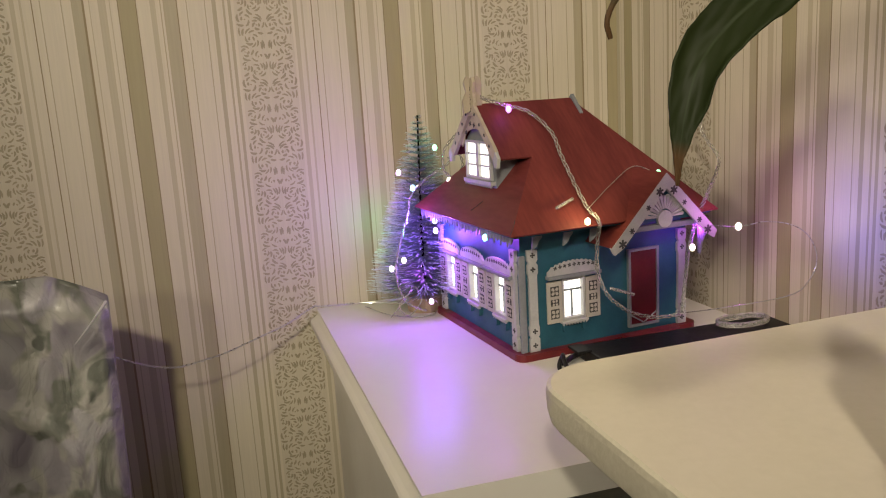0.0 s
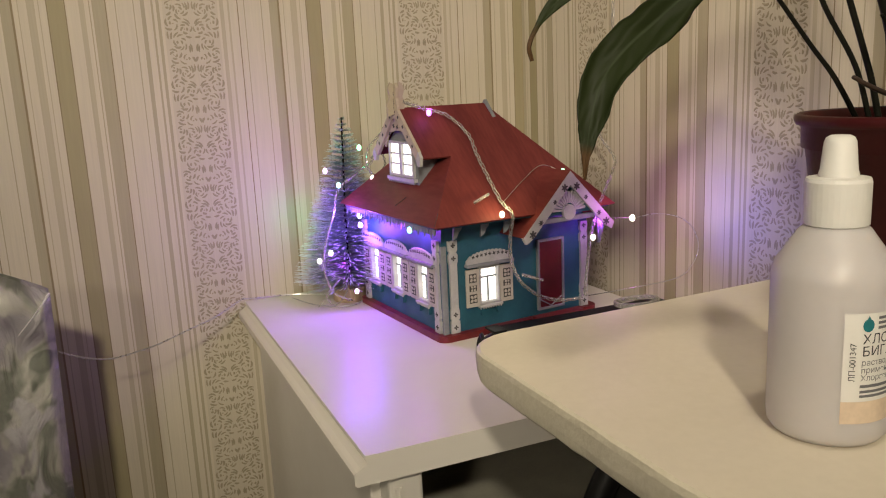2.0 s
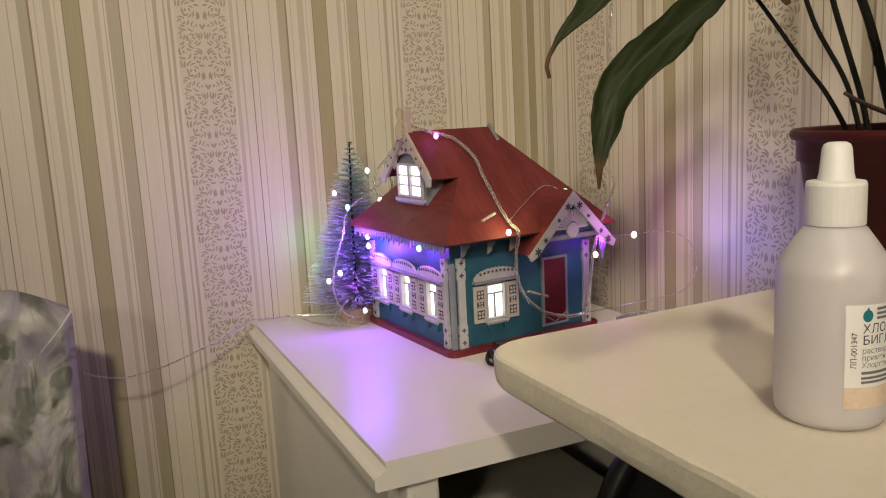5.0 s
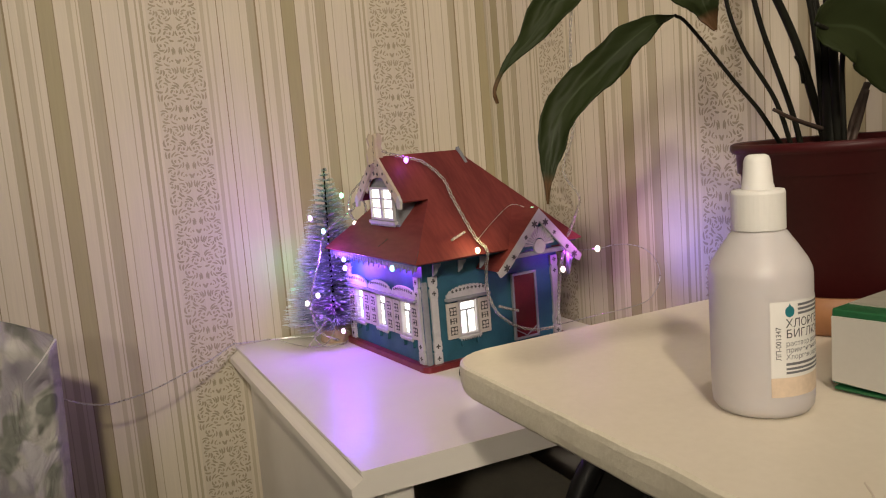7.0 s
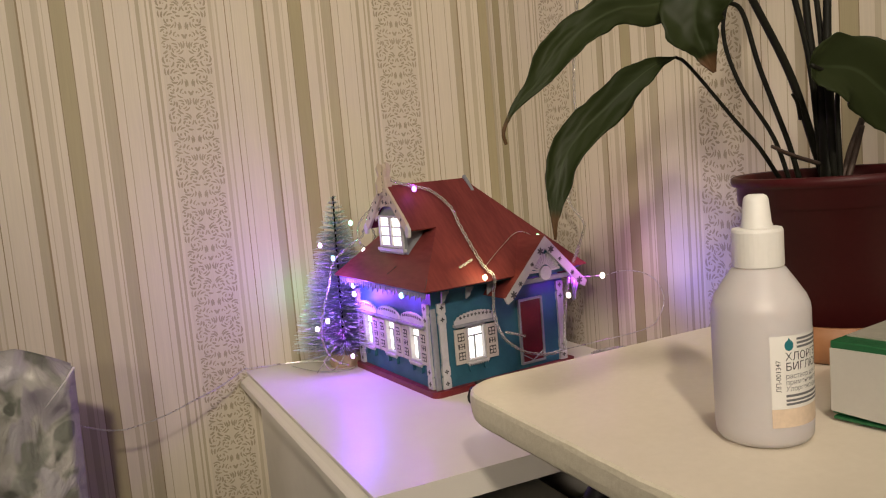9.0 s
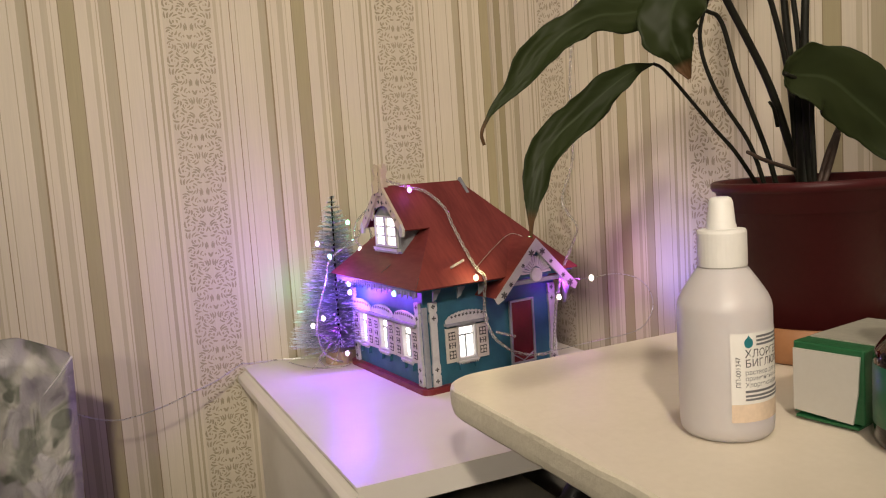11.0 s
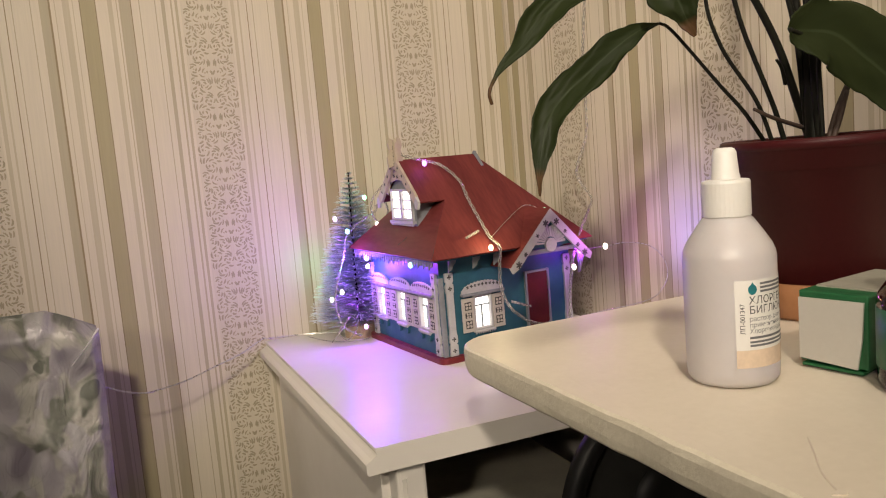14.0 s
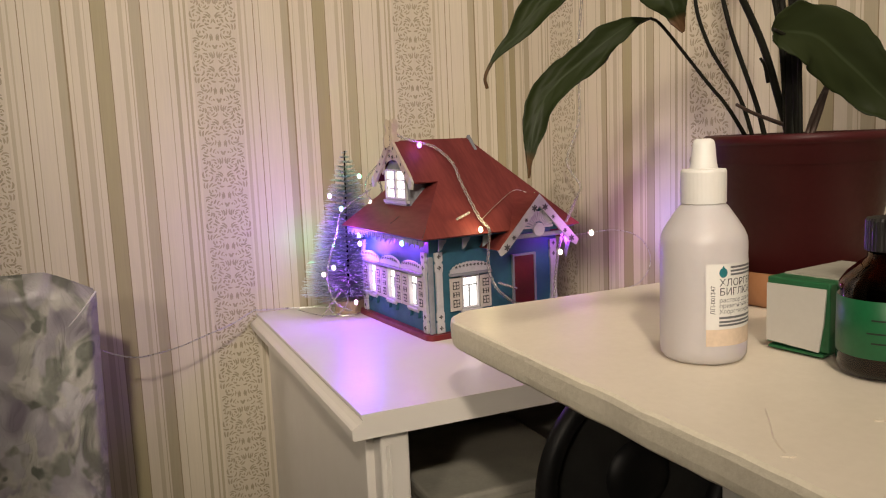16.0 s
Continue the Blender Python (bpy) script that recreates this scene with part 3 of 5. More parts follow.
def motif(parent, x, z, s, y, lift, turn=0.0, lobes=2, material=M_CUT, name="cutout_shade"):
    """A petalled shape a little proud of its board; dark M_CUT paints a hole's shade."""
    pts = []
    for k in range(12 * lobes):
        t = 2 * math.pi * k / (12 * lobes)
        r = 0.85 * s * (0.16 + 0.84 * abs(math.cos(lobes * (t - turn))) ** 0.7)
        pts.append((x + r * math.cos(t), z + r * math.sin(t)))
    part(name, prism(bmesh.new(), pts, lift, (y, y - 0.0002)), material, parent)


def carved_window(m):
    """A lit window in its carved case; m takes it to its place on the wall (x along, y into the wall)."""
    def lift(a, b, d):
        return m @ Vector((a, d, b))

    w, h = GW / 2, GH
    frame_bm = bmesh.new()
    for x, z in (((-w, -w + 0.0016), (0, h)), ((w - 0.0016, w), (0, h)), ((-w + 0.0016, w - 0.0016), (0, 0.0016)), ((-w + 0.0016, w - 0.0016), (h - 0.0016, h))):
        box(frame_bm, x, (-0.0028, 0.004), z, 0.0, m)
    win = part("window", frame_bm, M_CARVED, house, "lit window with open carved shutters")
    part("pane", block((-w + 0.0016, w - 0.0016), (0.0018, 0.0026), (0.0016, h - 0.0016), 0, m), M_PANE, win, "glowing white pane")
    bars = block((-0.0006, 0.0006), (0.0002, 0.0017), (0.0016, h * 0.66), 0, m)
    box(bars, (-w + 0.0016, w - 0.0016), (0.0002, 0.0017), (h * 0.66, h * 0.66 + 0.0012), 0, m)
    part("glazing_bar", bars, M_GREYWOOD, win)
    lace = bmesh.new()
    for i in range(7):
        x = -w + 0.0016 + (i + 0.5) * (2 * w - 0.0032) / 7
        prism(lace, [(x + 0.00125 * math.cos(a), h - 0.002 + 0.0016 * math.sin(a)) for a in (2 * math.pi * k / 10 for k in range(10))], lift, (-0.001, 0.0001))
    part("lace_trim", lace, M_CARVED, win)
    for s in (-1, 1):
        a, b = sorted((s * (w + 0.0005), s * (w + 0.0135)))
        part("shutter", block((a, b), (-0.0032, -0.0012), (-0.001, h - 0.002), 0.0003, m), M_SHUTTER, win)
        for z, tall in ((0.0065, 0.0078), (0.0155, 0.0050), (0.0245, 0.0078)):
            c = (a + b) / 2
            # dark block that paints the shade in the shutter's pierced square
            part("cutout_shade", block((c - 0.0037, c + 0.0037), (-0.0034, -0.00322), (z - tall / 2, z + tall / 2), 0, m), M_CUT, win)
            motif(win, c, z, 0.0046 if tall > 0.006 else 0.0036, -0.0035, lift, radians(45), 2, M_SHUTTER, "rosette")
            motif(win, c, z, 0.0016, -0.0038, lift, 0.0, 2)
    part("cornice", block((-w - 0.0135, w + 0.0135), (-0.0065, -0.0002), (h + 0.0002, h + 0.003), 0.0005, m), M_GREYWOOD, win)
    arch = [(-w - 0.013, h + 0.003)]
    for i in range(25):
        x = -1 + i / 12
        arch.append(((w + 0.013) * x, h + 0.0042 + 0.0088 * math.sqrt(max(0, 1 - x * x * 0.98)) + 0.0006 * math.cos(i * math.pi)))
    arch.append((w + 0.013, h + 0.003))
    part("pediment", prism(bmesh.new(), arch, lift, (-0.0042, -0.0022)), M_CARVED, win, "arched carved crest")
    for i in range(-4, 5):
        x = i * 0.0042
        motif(win, x, h + 0.0055 + 0.0045 * math.sqrt(max(0, 1 - (x / 0.024) ** 2)), 0.0019, -0.00425, lift, i * 0.5)
    sill = block((-w - 0.0015, w + 0.0015), (-0.005, -0.0002), (-0.0026, -0.0004), 0.0004, m)
    for i in range(9):
        x = -w + i * 2 * w / 8
        prism(sill, [(x - 0.001, -0.0025), (x + 0.001, -0.0025), (x, -0.0044)], lift, (-0.0042, -0.0024))
    part("sill", sill, M_CARVED, win)
    for x in (-0.0085, 0.0085):
        part("bracket", prism(bmesh.new(), [(x - 0.0016, -0.003), (x + 0.0016, -0.003), (x + 0.0016, -0.008), (x + 0.0006, -0.0105), (x - 0.001, -0.0095), (x - 0.0016, -0.007)], lift, (-0.0035, -0.0002)), M_BLUE, win)
    return win


for v in LEFT_V:
    carved_window(Matrix(((0, 1, 0, U0), (-1, 0, 0, v), (0, 0, 1, LEFT_Z), (0, 0, 0, 1))))
carved_window(Matrix(((1, 0, 0, RIGHT_U), (0, 1, 0, V0), (0, 0, 1, RIGHT_Z), (0, 0, 0, 1))))


def corner_post(m):
    """A carved post: waisted board with square ends, 8 cm high."""
    half = [(0.0042, 0.0), (0.0042, 0.010), (0.0030, 0.0115), (0.0042, 0.013), (0.0042, 0.0195), (0.0034, 0.022), (0.0034, 0.060), (0.0042, 0.062), (0.0042, 0.068), (0.0028, 0.070), (0.0042, 0.072), (0.0042, 0.080)]
    outline = [(x, z) for x, z in half] + [(-x, z) for x, z in half[::-1]]

    def lift(a, b, d):
        return m @ Vector((a, d, b))

    p = part("corner_post", prism(bmesh.new(), outline, lift, (-0.003, -0.0002)), M_CARVED, house, "carved white corner board")
    for z in (0.005, 0.0162, 0.065, 0.076):
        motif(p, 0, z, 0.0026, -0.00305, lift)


for u in (0.0162, 0.1545):
    corner_post(Matrix(((1, 0, 0, u), (0, 1, 0, V0), (0, 0, 1, 0.0058), (0, 0, 0, 1))))
for v in (0.0150, 0.1605):
    corner_post(Matrix(((0, 1, 0, U0), (-1, 0, 0, v), (0, 0, 1, 0.0058), (0, 0, 0, 1))))
part("corner_strip", block((0.0045, 0.0102), (0.0045, 0.0068), (0.0056, 0.082), 0.0008), M_GREYWOOD, house)

# door with its frame and step
door = part("door", block((0.1045, 0.1295), (0.0050, 0.0069), (0.012, 0.0725), 0.0004), M_DOOR, house, "dark red plank door")
fr = bmesh.new()
for x, z in (((0.1025, 0.1045), (0.010, 0.0745)), ((0.1295, 0.1315), (0.010, 0.0745)), ((0.1045, 0.1295), (0.0725, 0.0745)), ((0.1045, 0.1295), (0.010, 0.012))):
    box(fr, x, (0.0038, 0.0069), z)
part("door_frame", fr, M_GREYWOOD, door, "thin grey door frame")
tri = bmesh.new()
for a, b in ((0.1046, 0.1170), (0.1294, 0.1170)):
    tube([Vector((a, 0.0048, 0.0200)), Vector((b, 0.0048, 0.0125))], 0.0006, 5, bm=tri)
part("door_fan", tri, M_GREYWOOD, door)
part("porch_step", block((0.092, 0.142), (-0.012, 0.0), (0.0, 0.008), 0.0006), M_REDBASE, house)

# roof: two long slopes that run out over the gable, two hips
E0, E1, F0, F1 = -0.015, 0.167, -0.024, 0.171
K = (RIDGE - EAVE) / (MIDV - F0)
GZ = 0.1535
GV = F0 + (GZ - EAVE) / K
HU = 0.033
RL, RR = 0.006, 0.0945
for mirror in (False, True):
    pts = [(E0, F0, EAVE), (E1, F0, EAVE), (RR, MIDV, RIDGE), (RL, MIDV, RIDGE), (0.0045, GV, GZ), (HU, GV, GZ)]
    if mirror:
        pts = [(u, 2 * MIDV - v, z) for u, v, z in pts]
    part("roof_slope", slab(pts, 0.0016), M_REDROOF, house, "red stained plywood slope")
part("roof_hip", slab([(E0, F0, EAVE), (HU, GV, GZ), (HU, 2 * MIDV - GV, GZ), (E0, F1, EAVE)], 0.0016), M_REDROOF, house)
part("roof_hip", slab([(E1, F0, EAVE), (E1, F1, EAVE), (RR, MIDV, RIDGE)], 0.0016), M_REDROOF, house)
part("soffit", block((E0 + 0.004, E1 - 0.004), (F0 + 0.004, F1 - 0.004), (EAVE - 0.0028, EAVE - 0.0018)), M_BLUE, house)
trim = bmesh.new()
for s in (-1, 1):
    prism(trim, [(MIDV, RIDGE + 0.003), (MIDV + s * 0.014, RIDGE - 0.012), (MIDV + s * 0.014, RIDGE - 0.016), (MIDV, RIDGE - 0.002)], lambda a, b, d: (d, a, b), (RR + 0.001, RR + 0.004))
part("ridge_end", trim, M_GREYWOOD, house)

for p, q in (((-0.0142, -0.0216, 0.1048), (-0.0062, -0.0138, 0.1135)), ((-0.0075, 0.060, 0.1122), (-0.0005, 0.052, 0.1197)), ((0.1175, -0.0232, 0.1053), (0.1000, -0.0228, 0.1056))):
    part("crack", tube([Vector(p), Vector(p).lerp(Vector(q), 0.5) + Vector((0.0004, -0.0003, 0.0)), Vector(q)], 0.00035, 5), M_CUT, house)

# attic dormer in the gable
DU = 0.0095
dz = EAVE + (GZ - EAVE) / (HU - E0) * (DU - E0)
DV0, DV1 = MIDV - 0.0280, MIDV + 0.0280
dormer = part("dormer", prism(bmesh.new(), [(DV0, dz - 0.004), (DV1, dz - 0.004), (DV1, 0.164), (MIDV, 0.188), (DV0, 0.164)], lambda a, b, d: (d, a, b), (DU, 0.050)), M_GREYWOOD, house, "grey attic gable with a lit window")
pane_v = (MIDV - 0.0235, MIDV + 0.0235)
frame_bm = bmesh.new()
for v, z in (((pane_v[0], pane_v[0] + 0.002), (0.135, 0.166)), ((pane_v[1] - 0.002, pane_v[1]), (0.135, 0.166)), ((pane_v[0] + 0.002, pane_v[1] - 0.002), (0.135, 0.137)), ((pane_v[0] + 0.002, pane_v[1] - 0.002), (0.164, 0.166))):
    box(frame_bm, (DU - 0.003, DU - 0.0003), v, z)
attic = part("attic_window", frame_bm, M_CARVED, house)
part("mullion", block((DU - 0.003, DU - 0.0003), (MIDV - 0.0022, MIDV + 0.0022), (0.137, 0.164)), M_CARVED, attic)
for z in (0.1455, 0.1545):
    for v in ((pane_v[0] + 0.002, MIDV - 0.0022), (MIDV + 0.0022, pane_v[1] - 0.002)):
        part("glazing_bar", block((DU - 0.0022, DU - 0.0006), v, (z, z + 0.0012)), M_CARVED, attic)
for v in ((pane_v[0] + 0.0021, MIDV - 0.0023), (MIDV + 0.0023, pane_v[1] - 0.0021)):
    part("pane", block((DU - 0.0007, DU - 0.0004), v, (0.1371, 0.1639)), M_PANE, attic)
lace = block((DU - 0.0042, DU - 0.0002), (pane_v[0] - 0.003, pane_v[1] + 0.003), (0.1315, 0.1345))
for i in range(13):
    v = pane_v[0] + i * 0.047 / 12
    prism(lace, [(v - 0.0014, 0.1316), (v + 0.0014, 0.1316), (v, 0.1293)], lambda a, b, d: (d, a, b), (DU - 0.0038, DU - 0.0018))
part("attic_sill", lace, M_CARVED, attic)


def barge(points, lift, depth, parent, label="", material=M_CARVED):
    return part("bargeboard", prism(bmesh.new(), points, lift, depth), material, parent, label)


def on_gable(a, b, d):
    return (d, a, b)


for s in (-1, 1):
    pts = [(MIDV, 0.2005), (MIDV + s * 0.0430, 0.1592), (MIDV + s * 0.0430, 0.1527), (MIDV + s * 0.0375, 0.1527), (MIDV, 0.1900)]
    bb = barge(pts, on_gable, (0.0022, 0.0050), house, "pierced plywood gable board", M_PLY)
    for i in range(1, 5):
        f = i / 5
        motif(bb, MIDV + s * 0.041 * f, 0.1953 - 0.0400 * f, 0.0019, 0.00215, on_gable, f, 3)
veil = bmesh.new()
arc = [(MIDV - 0.030, 0.166), (MIDV - 0.026, 0.1600)] + [(MIDV - 0.0215 * math.cos(math.pi * i / 14), 0.1655 + 0.010 * math.sin(math.pi * i / 14)) for i in range(15)] + [(MIDV + 0.026, 0.1600), (MIDV + 0.030, 0.166), (MIDV, 0.1935)]
prism(veil, arc, on_gable, (0.0052, 0.0064))
veil = part("gable_lace", veil, M_PLY, house, "carved lace panel above the attic window")
for i, (v, z) in enumerate(((0, 0.186), (-0.007, 0.1795), (0.007, 0.1795), (-0.016, 0.1725), (0.016, 0.1725), (0, 0.1785))):
    motif(veil, MIDV + v, z, 0.0026, 0.00515, on_gable, i)
crest = [(-0.0066, 0.1860), (0.0066, 0.1860), (0.0074, 0.1960), (0.0050, 0.2010), (0.0070, 0.2065), (0.0066, 0.2130), (0.0036, 0.2160), (0.0006, 0.2110), (-0.0014, 0.2140), (-0.0046, 0.2165), (-0.0070, 0.2120), (-0.0054, 0.2040), (-0.0074, 0.1960)]
finial = part("finial", prism(bmesh.new(), [(MIDV + v, z) for v, z in crest], on_gable, (0.0024, 0.0050)), M_PLY, house, "pierced plywood ridge finial")
for z, size in ((0.1915, 0.0036), (0.1990, 0.0034), (0.2070, 0.0032)):
    motif(finial, MIDV, z, size, 0.00235, on_gable, z * 300, 3)
prong = [(-0.0070, 0.1880), (0.0085, 0.1930), (0.0100, 0.2000), (0.0075, 0.2045), (0.0095, 0.2100), (0.0080, 0.2160), (0.0045, 0.2175), (0.0030, 0.2110), (0.0000, 0.2150), (-0.0035, 0.2170), (-0.0060, 0.2120), (-0.0040, 0.2050), (-0.0075, 0.1980)]
cross = part("finial", prism(bmesh.new(), prong, lambda a, b, d: (a + 0.0037, d, b), (MIDV - 0.0013, MIDV + 0.0013)), M_PLY, house, "pierced plywood ridge finial")
for z, size in ((0.1955, 0.0034), (0.2030, 0.0030), (0.2105, 0.0026)):
    motif(cross, 0.0045, z, size, MIDV - 0.0014, lambda a, b, d: (a, d, b), z * 300, 3)
for s in (-1, 1):
    foot = [(MIDV + s * 0.0430, 0.1592), (MIDV + s * 0.0472, 0.1545), (MIDV + s * 0.0455, 0.1470), (MIDV + s * 0.0410, 0.1475), (MIDV + s * 0.0395, 0.1527)]
    part("board_end", prism(bmesh.new(), foot, on_gable, (0.0016, 0.0044)), M_CARVED, house, "scrolled white board end")

# porch gable over the door
PV = -0.030
AP, LE, RE = (0.1135, 0.1375), (0.0640, 0.0860), (0.1610, 0.0885)


def on_porch(a, b, d):
    return (a, d, b)


for end in (LE, RE):
    pts = [AP, end, (end[0] + (0.003 if end is LE else -0.003), end[1] - 0.0055), (end[0] + (0.010 if end is LE else -0.010), end[1] - 0.0015), (AP[0], AP[1] - 0.0118)]
    bb = barge(pts, on_porch, (PV, PV + 0.003), house, "carved white porch board")
    for f, size in ((0.14, 0.0042), (0.36, 0.0026), (0.68, 0.0030), (0.86, 0.0044)):
        motif(bb, AP[0] + (end[0] - AP[0]) * f + (0.0030 if end is LE else -0.0030) * f, AP[1] - 0.0068 + (end[1] - AP[1]) * f + 0.002 * f, size, PV - 0.0001, on_porch, f * 3, 3)
    back = F0 + (AP[1] - EAVE) / K
    slope = [(AP[0], PV + 0.0005, AP[1] + 0.0005), (end[0], PV + 0.0005, end[1] + 0.0005), (end[0], 0.006, end[1] + 0.0005), (AP[0], back, AP[1] + 0.0005)]
    part("porch_roof", slab(slope, 0.0012), M_REDROOF, house)
tym = part("tympanum", prism(bmesh.new(), [(AP[0], AP[1] - 0.006), (LE[0] + 0.014, 0.1005), (RE[0] - 0.014, 0.1005)], on_porch, (PV + 0.006, PV + 0.008)), M_BLUE, house)
fc, fz = AP[0] + 0.0005, 0.1035
fan = part("fan_ornament", prism(bmesh.new(), [(fc + 0.0066 * math.cos(2 * math.pi * i / 20), fz - 0.0012 + 0.0066 * math.sin(2 * math.pi * i / 20)) for i in range(20)], on_porch, (PV + 0.0025, PV + 0.005)), M_CARVED, house, "pierced white sunburst fan")
for i in range(15):
    a = math.pi * (0.03 + 0.94 * i / 14)
    r0, r1 = 0.0066, 0.0160 if i % 2 else 0.0168
    w0, w1 = 0.0005, 0.0013
    d, n = (math.cos(a), math.sin(a)), (-math.sin(a), math.cos(a))
    part("fan_blade", prism(bmesh.new(), [(fc + r0 * d[0] + w0 * n[0], fz + r0 * d[1] + w0 * n[1]), (fc + r1 * d[0] + w1 * n[0], fz + r1 * d[1] + w1 * n[1]), (fc + (r1 + 0.001) * d[0], fz + (r1 + 0.001) * d[1]), (fc + r1 * d[0] - w1 * n[0], fz + r1 * d[1] - w1 * n[1]), (fc + r0 * d[0] - w0 * n[0], fz + r0 * d[1] - w0 * n[1])], on_porch, (PV + 0.003, PV + 0.005)), M_CARVED, fan)
part("porch_beam", block((LE[0] + 0.012, RE[0] - 0.008), (PV + 0.004, PV + 0.009), (0.0945, 0.0985), 0.0005), M_GREYWOOD, house)
for u in (0.1500,):
    part("porch_bracket", prism(bmesh.new(), [(u, 0.0950), (u + 0.006, 0.0950), (u + 0.0055, 0.086), (u + 0.002, 0.078), (u, 0.070)], lambda a, b, d: (a, d, b), (PV + 0.006, PV + 0.010)), M_GREYWOOD, house)

# lace under the left eave, small brackets under the front eave
lace = bmesh.new()
for i in range(34):
    v = -0.016 + i * 0.0054
    prism(lace, [(v, 0.1015), (v + 0.0050, 0.1015), (v + 0.0046, 0.0985), (v + 0.0034, 0.0968), (v + 0.0025, 0.0935 if i % 2 else 0.0960), (v + 0.0016, 0.0968), (v + 0.0004, 0.0985)], lambda a, b, d: (d, a, b), (-0.0108, -0.0096))
part("eave_lace", lace, M_GREYWOOD, house, "hanging carved lace")
for u in (0.012, 0.0385, 0.062):
    part("eave_bracket", prism(bmesh.new(), [(u, 0.1012), (u + 0.0090, 0.1012), (u + 0.0070, 0.0960), (u + 0.0050, 0.0945), (u + 0.0030, 0.0905), (u - 0.001, 0.0880)], lambda a, b, d: (a, d, b), (-0.0060, -0.0045)), M_GREYWOOD, house)


# ---- the bottle-brush tree ----
TX, TY = 0.099, -0.050
tree = thing("tinsel_tree", (TX, TY, 0), "small silver-green bottle-brush Christmas tree on a wooden foot", "christmas tree")
part("foot", lathe([(0.0, 0.0), (0.017, 0.0), (0.0175, 0.002), (0.0165, 0.014), (0.010, 0.0165), (0.0, 0.0165)], 24), M_TREEWOOD, tree)
part("trunk", tube([Vector((0, 0, 0.012)), Vector((0.001, 0, 0.09)), Vector((0.004, 0, 0.186))], 0.0016, 7, 0.5), M_STEM, tree)
rnd = random.Random(5)
TIERS = 31
bristles, frost = ([], []), ([], [])
for tier in range(TIERS):
    f = tier / (TIERS - 1)
    for i in range(int(210 * (1 - f) + 46)):
        z = 0.018 + 0.166 * f + rnd.gauss(0, 0.0007)
        reach = (0.050 * (1 - f) ** 0.82 + 0.0042) * rnd.uniform(0.80, 1.07)
        a = rnd.uniform(0, 2 * math.pi)
        root = Vector((0.004 * f, 0, z))
        way = Vector((math.cos(a), math.sin(a), rnd.uniform(0.02, 0.26))).normalized()
        side = way.cross(Vector((0, 0, 1))).normalized() * rnd.uniform(0.00022, 0.00040)
        side.z += rnd.uniform(-0.0002, 0.0002)
        split = root + way * reach * rnd.uniform(0.60, 0.86) + Vector((0, 0, rnd.uniform(-0.0008, 0.0008)))
        k = len(bristles[0])
        bristles[0].extend([root - side, root + side, split + side, split - side])
        bristles[1].append((k, k + 1, k + 2, k + 3))
        if rnd.random() < 0.92:
            k = len(frost[0])
            frost[0].extend([split - side * 1.5, split + side * 1.5, root + way * reach + side * 0.8, root + way * reach - side * 0.8])
            frost[1].append((k, k + 1, k + 2, k + 3))
for name, (vs, fs), material, label in (("crown", bristles, M_TINSEL, "dark green bristle tiers"), ("frosting", frost, M_FROST, "silvery bristle tips")):
    me = bpy.data.meshes.new(name)
    me.from_pydata([tuple(v) for v in vs], [], fs)
    me.materials.append(material)
    crown = new(name, me)
    crown.parent = tree
    tagged(crown, label, kind="stuff")


# ---- string lights ----
lights = thing("string_lights", (0, 0, 0), "clear wire string lights with coloured glowing bulbs", "string lights")


def on_house(points):
    return [house.matrix_world @ Vector(p) for p in points]


def flat(points):
    return [Vector(p) for p in points]


up = Vector((0, -0.0025, 0.0025))
roof_run = [p + up for p in on_house([(0.012, 0.075, 0.198), (0.0168, 0.0686, 0.1945), (0.0296, 0.064, 0.190), (0.0463, 0.0571, 0.1836), (0.0558, 0.0402, 0.1675), (0.0536, 0.0235, 0.1515), (0.0521, 0.0041, 0.1331), (0.0519, -0.0151, 0.1148), (0.0545, -0.0262, 0.1050)])]
hang_run = on_house([(0.062, -0.014, 0.088), (0.063, -0.012, 0.066), (0.071, -0.012, 0.047), (0.082, -0.012, 0.036), (0.094, -0.012, 0.028), (0.115, -0.012, 0.021), (0.136, -0.016, 0.0205)])
part("wire", twisted(roof_run + hang_run, 0.0012, 0.00045, 13, 3), M_WIRE, lights, "twisted clear wire over the roof")
rise_run = on_house([(0.134, -0.022, 0.024), (0.137, -0.022, 0.052), (0.141, -0.022, 0.077), (0.148, -0.022, 0.098), (0.160, -0.020, 0.117), (0.175, -0.012, 0.130), (0.205, 0.020, 0.139)]) + flat([(0.326, -0.168, 0.165), (0.338, -0.174, 0.209), (0.338, -0.175, 0.273), (0.338, -0.179, 0.311), (0.338, -0.190, 0.361), (0.338, -0.203, 0.390), (0.338, -0.203, 0.41), (0.338, -0.200, 0.55)])
part("wire", twisted(rise_run, 0.0012, 0.00048, 20, 3), M_WIRE, lights)
part("wire", tube(glide([p + up for p in on_house([(0.0505, -0.0172, 0.113), (0.0818, -0.0021, 0.1274), (0.1104, 0.0087, 0.1378), (0.1278, 0.0011, 0.1305)])], 8), 0.0003, 5), M_WIRE_S, lights)
part("wire", tube(glide(on_house([(0.150, -0.034, 0.094), (0.136, -0.080, 0.101), (0.161, -0.080, 0.1015), (0.186, -0.080, 0.096), (0.203, -0.080, 0.085), (0.211, -0.080, 0.068), (0.205, -0.080, 0.053), (0.185, -0.080, 0.043), (0.140, -0.060, 0.036), (0.1364, -0.017, 0.022)]), 10), 0.0004, 5), M_WIRE_S, lights)
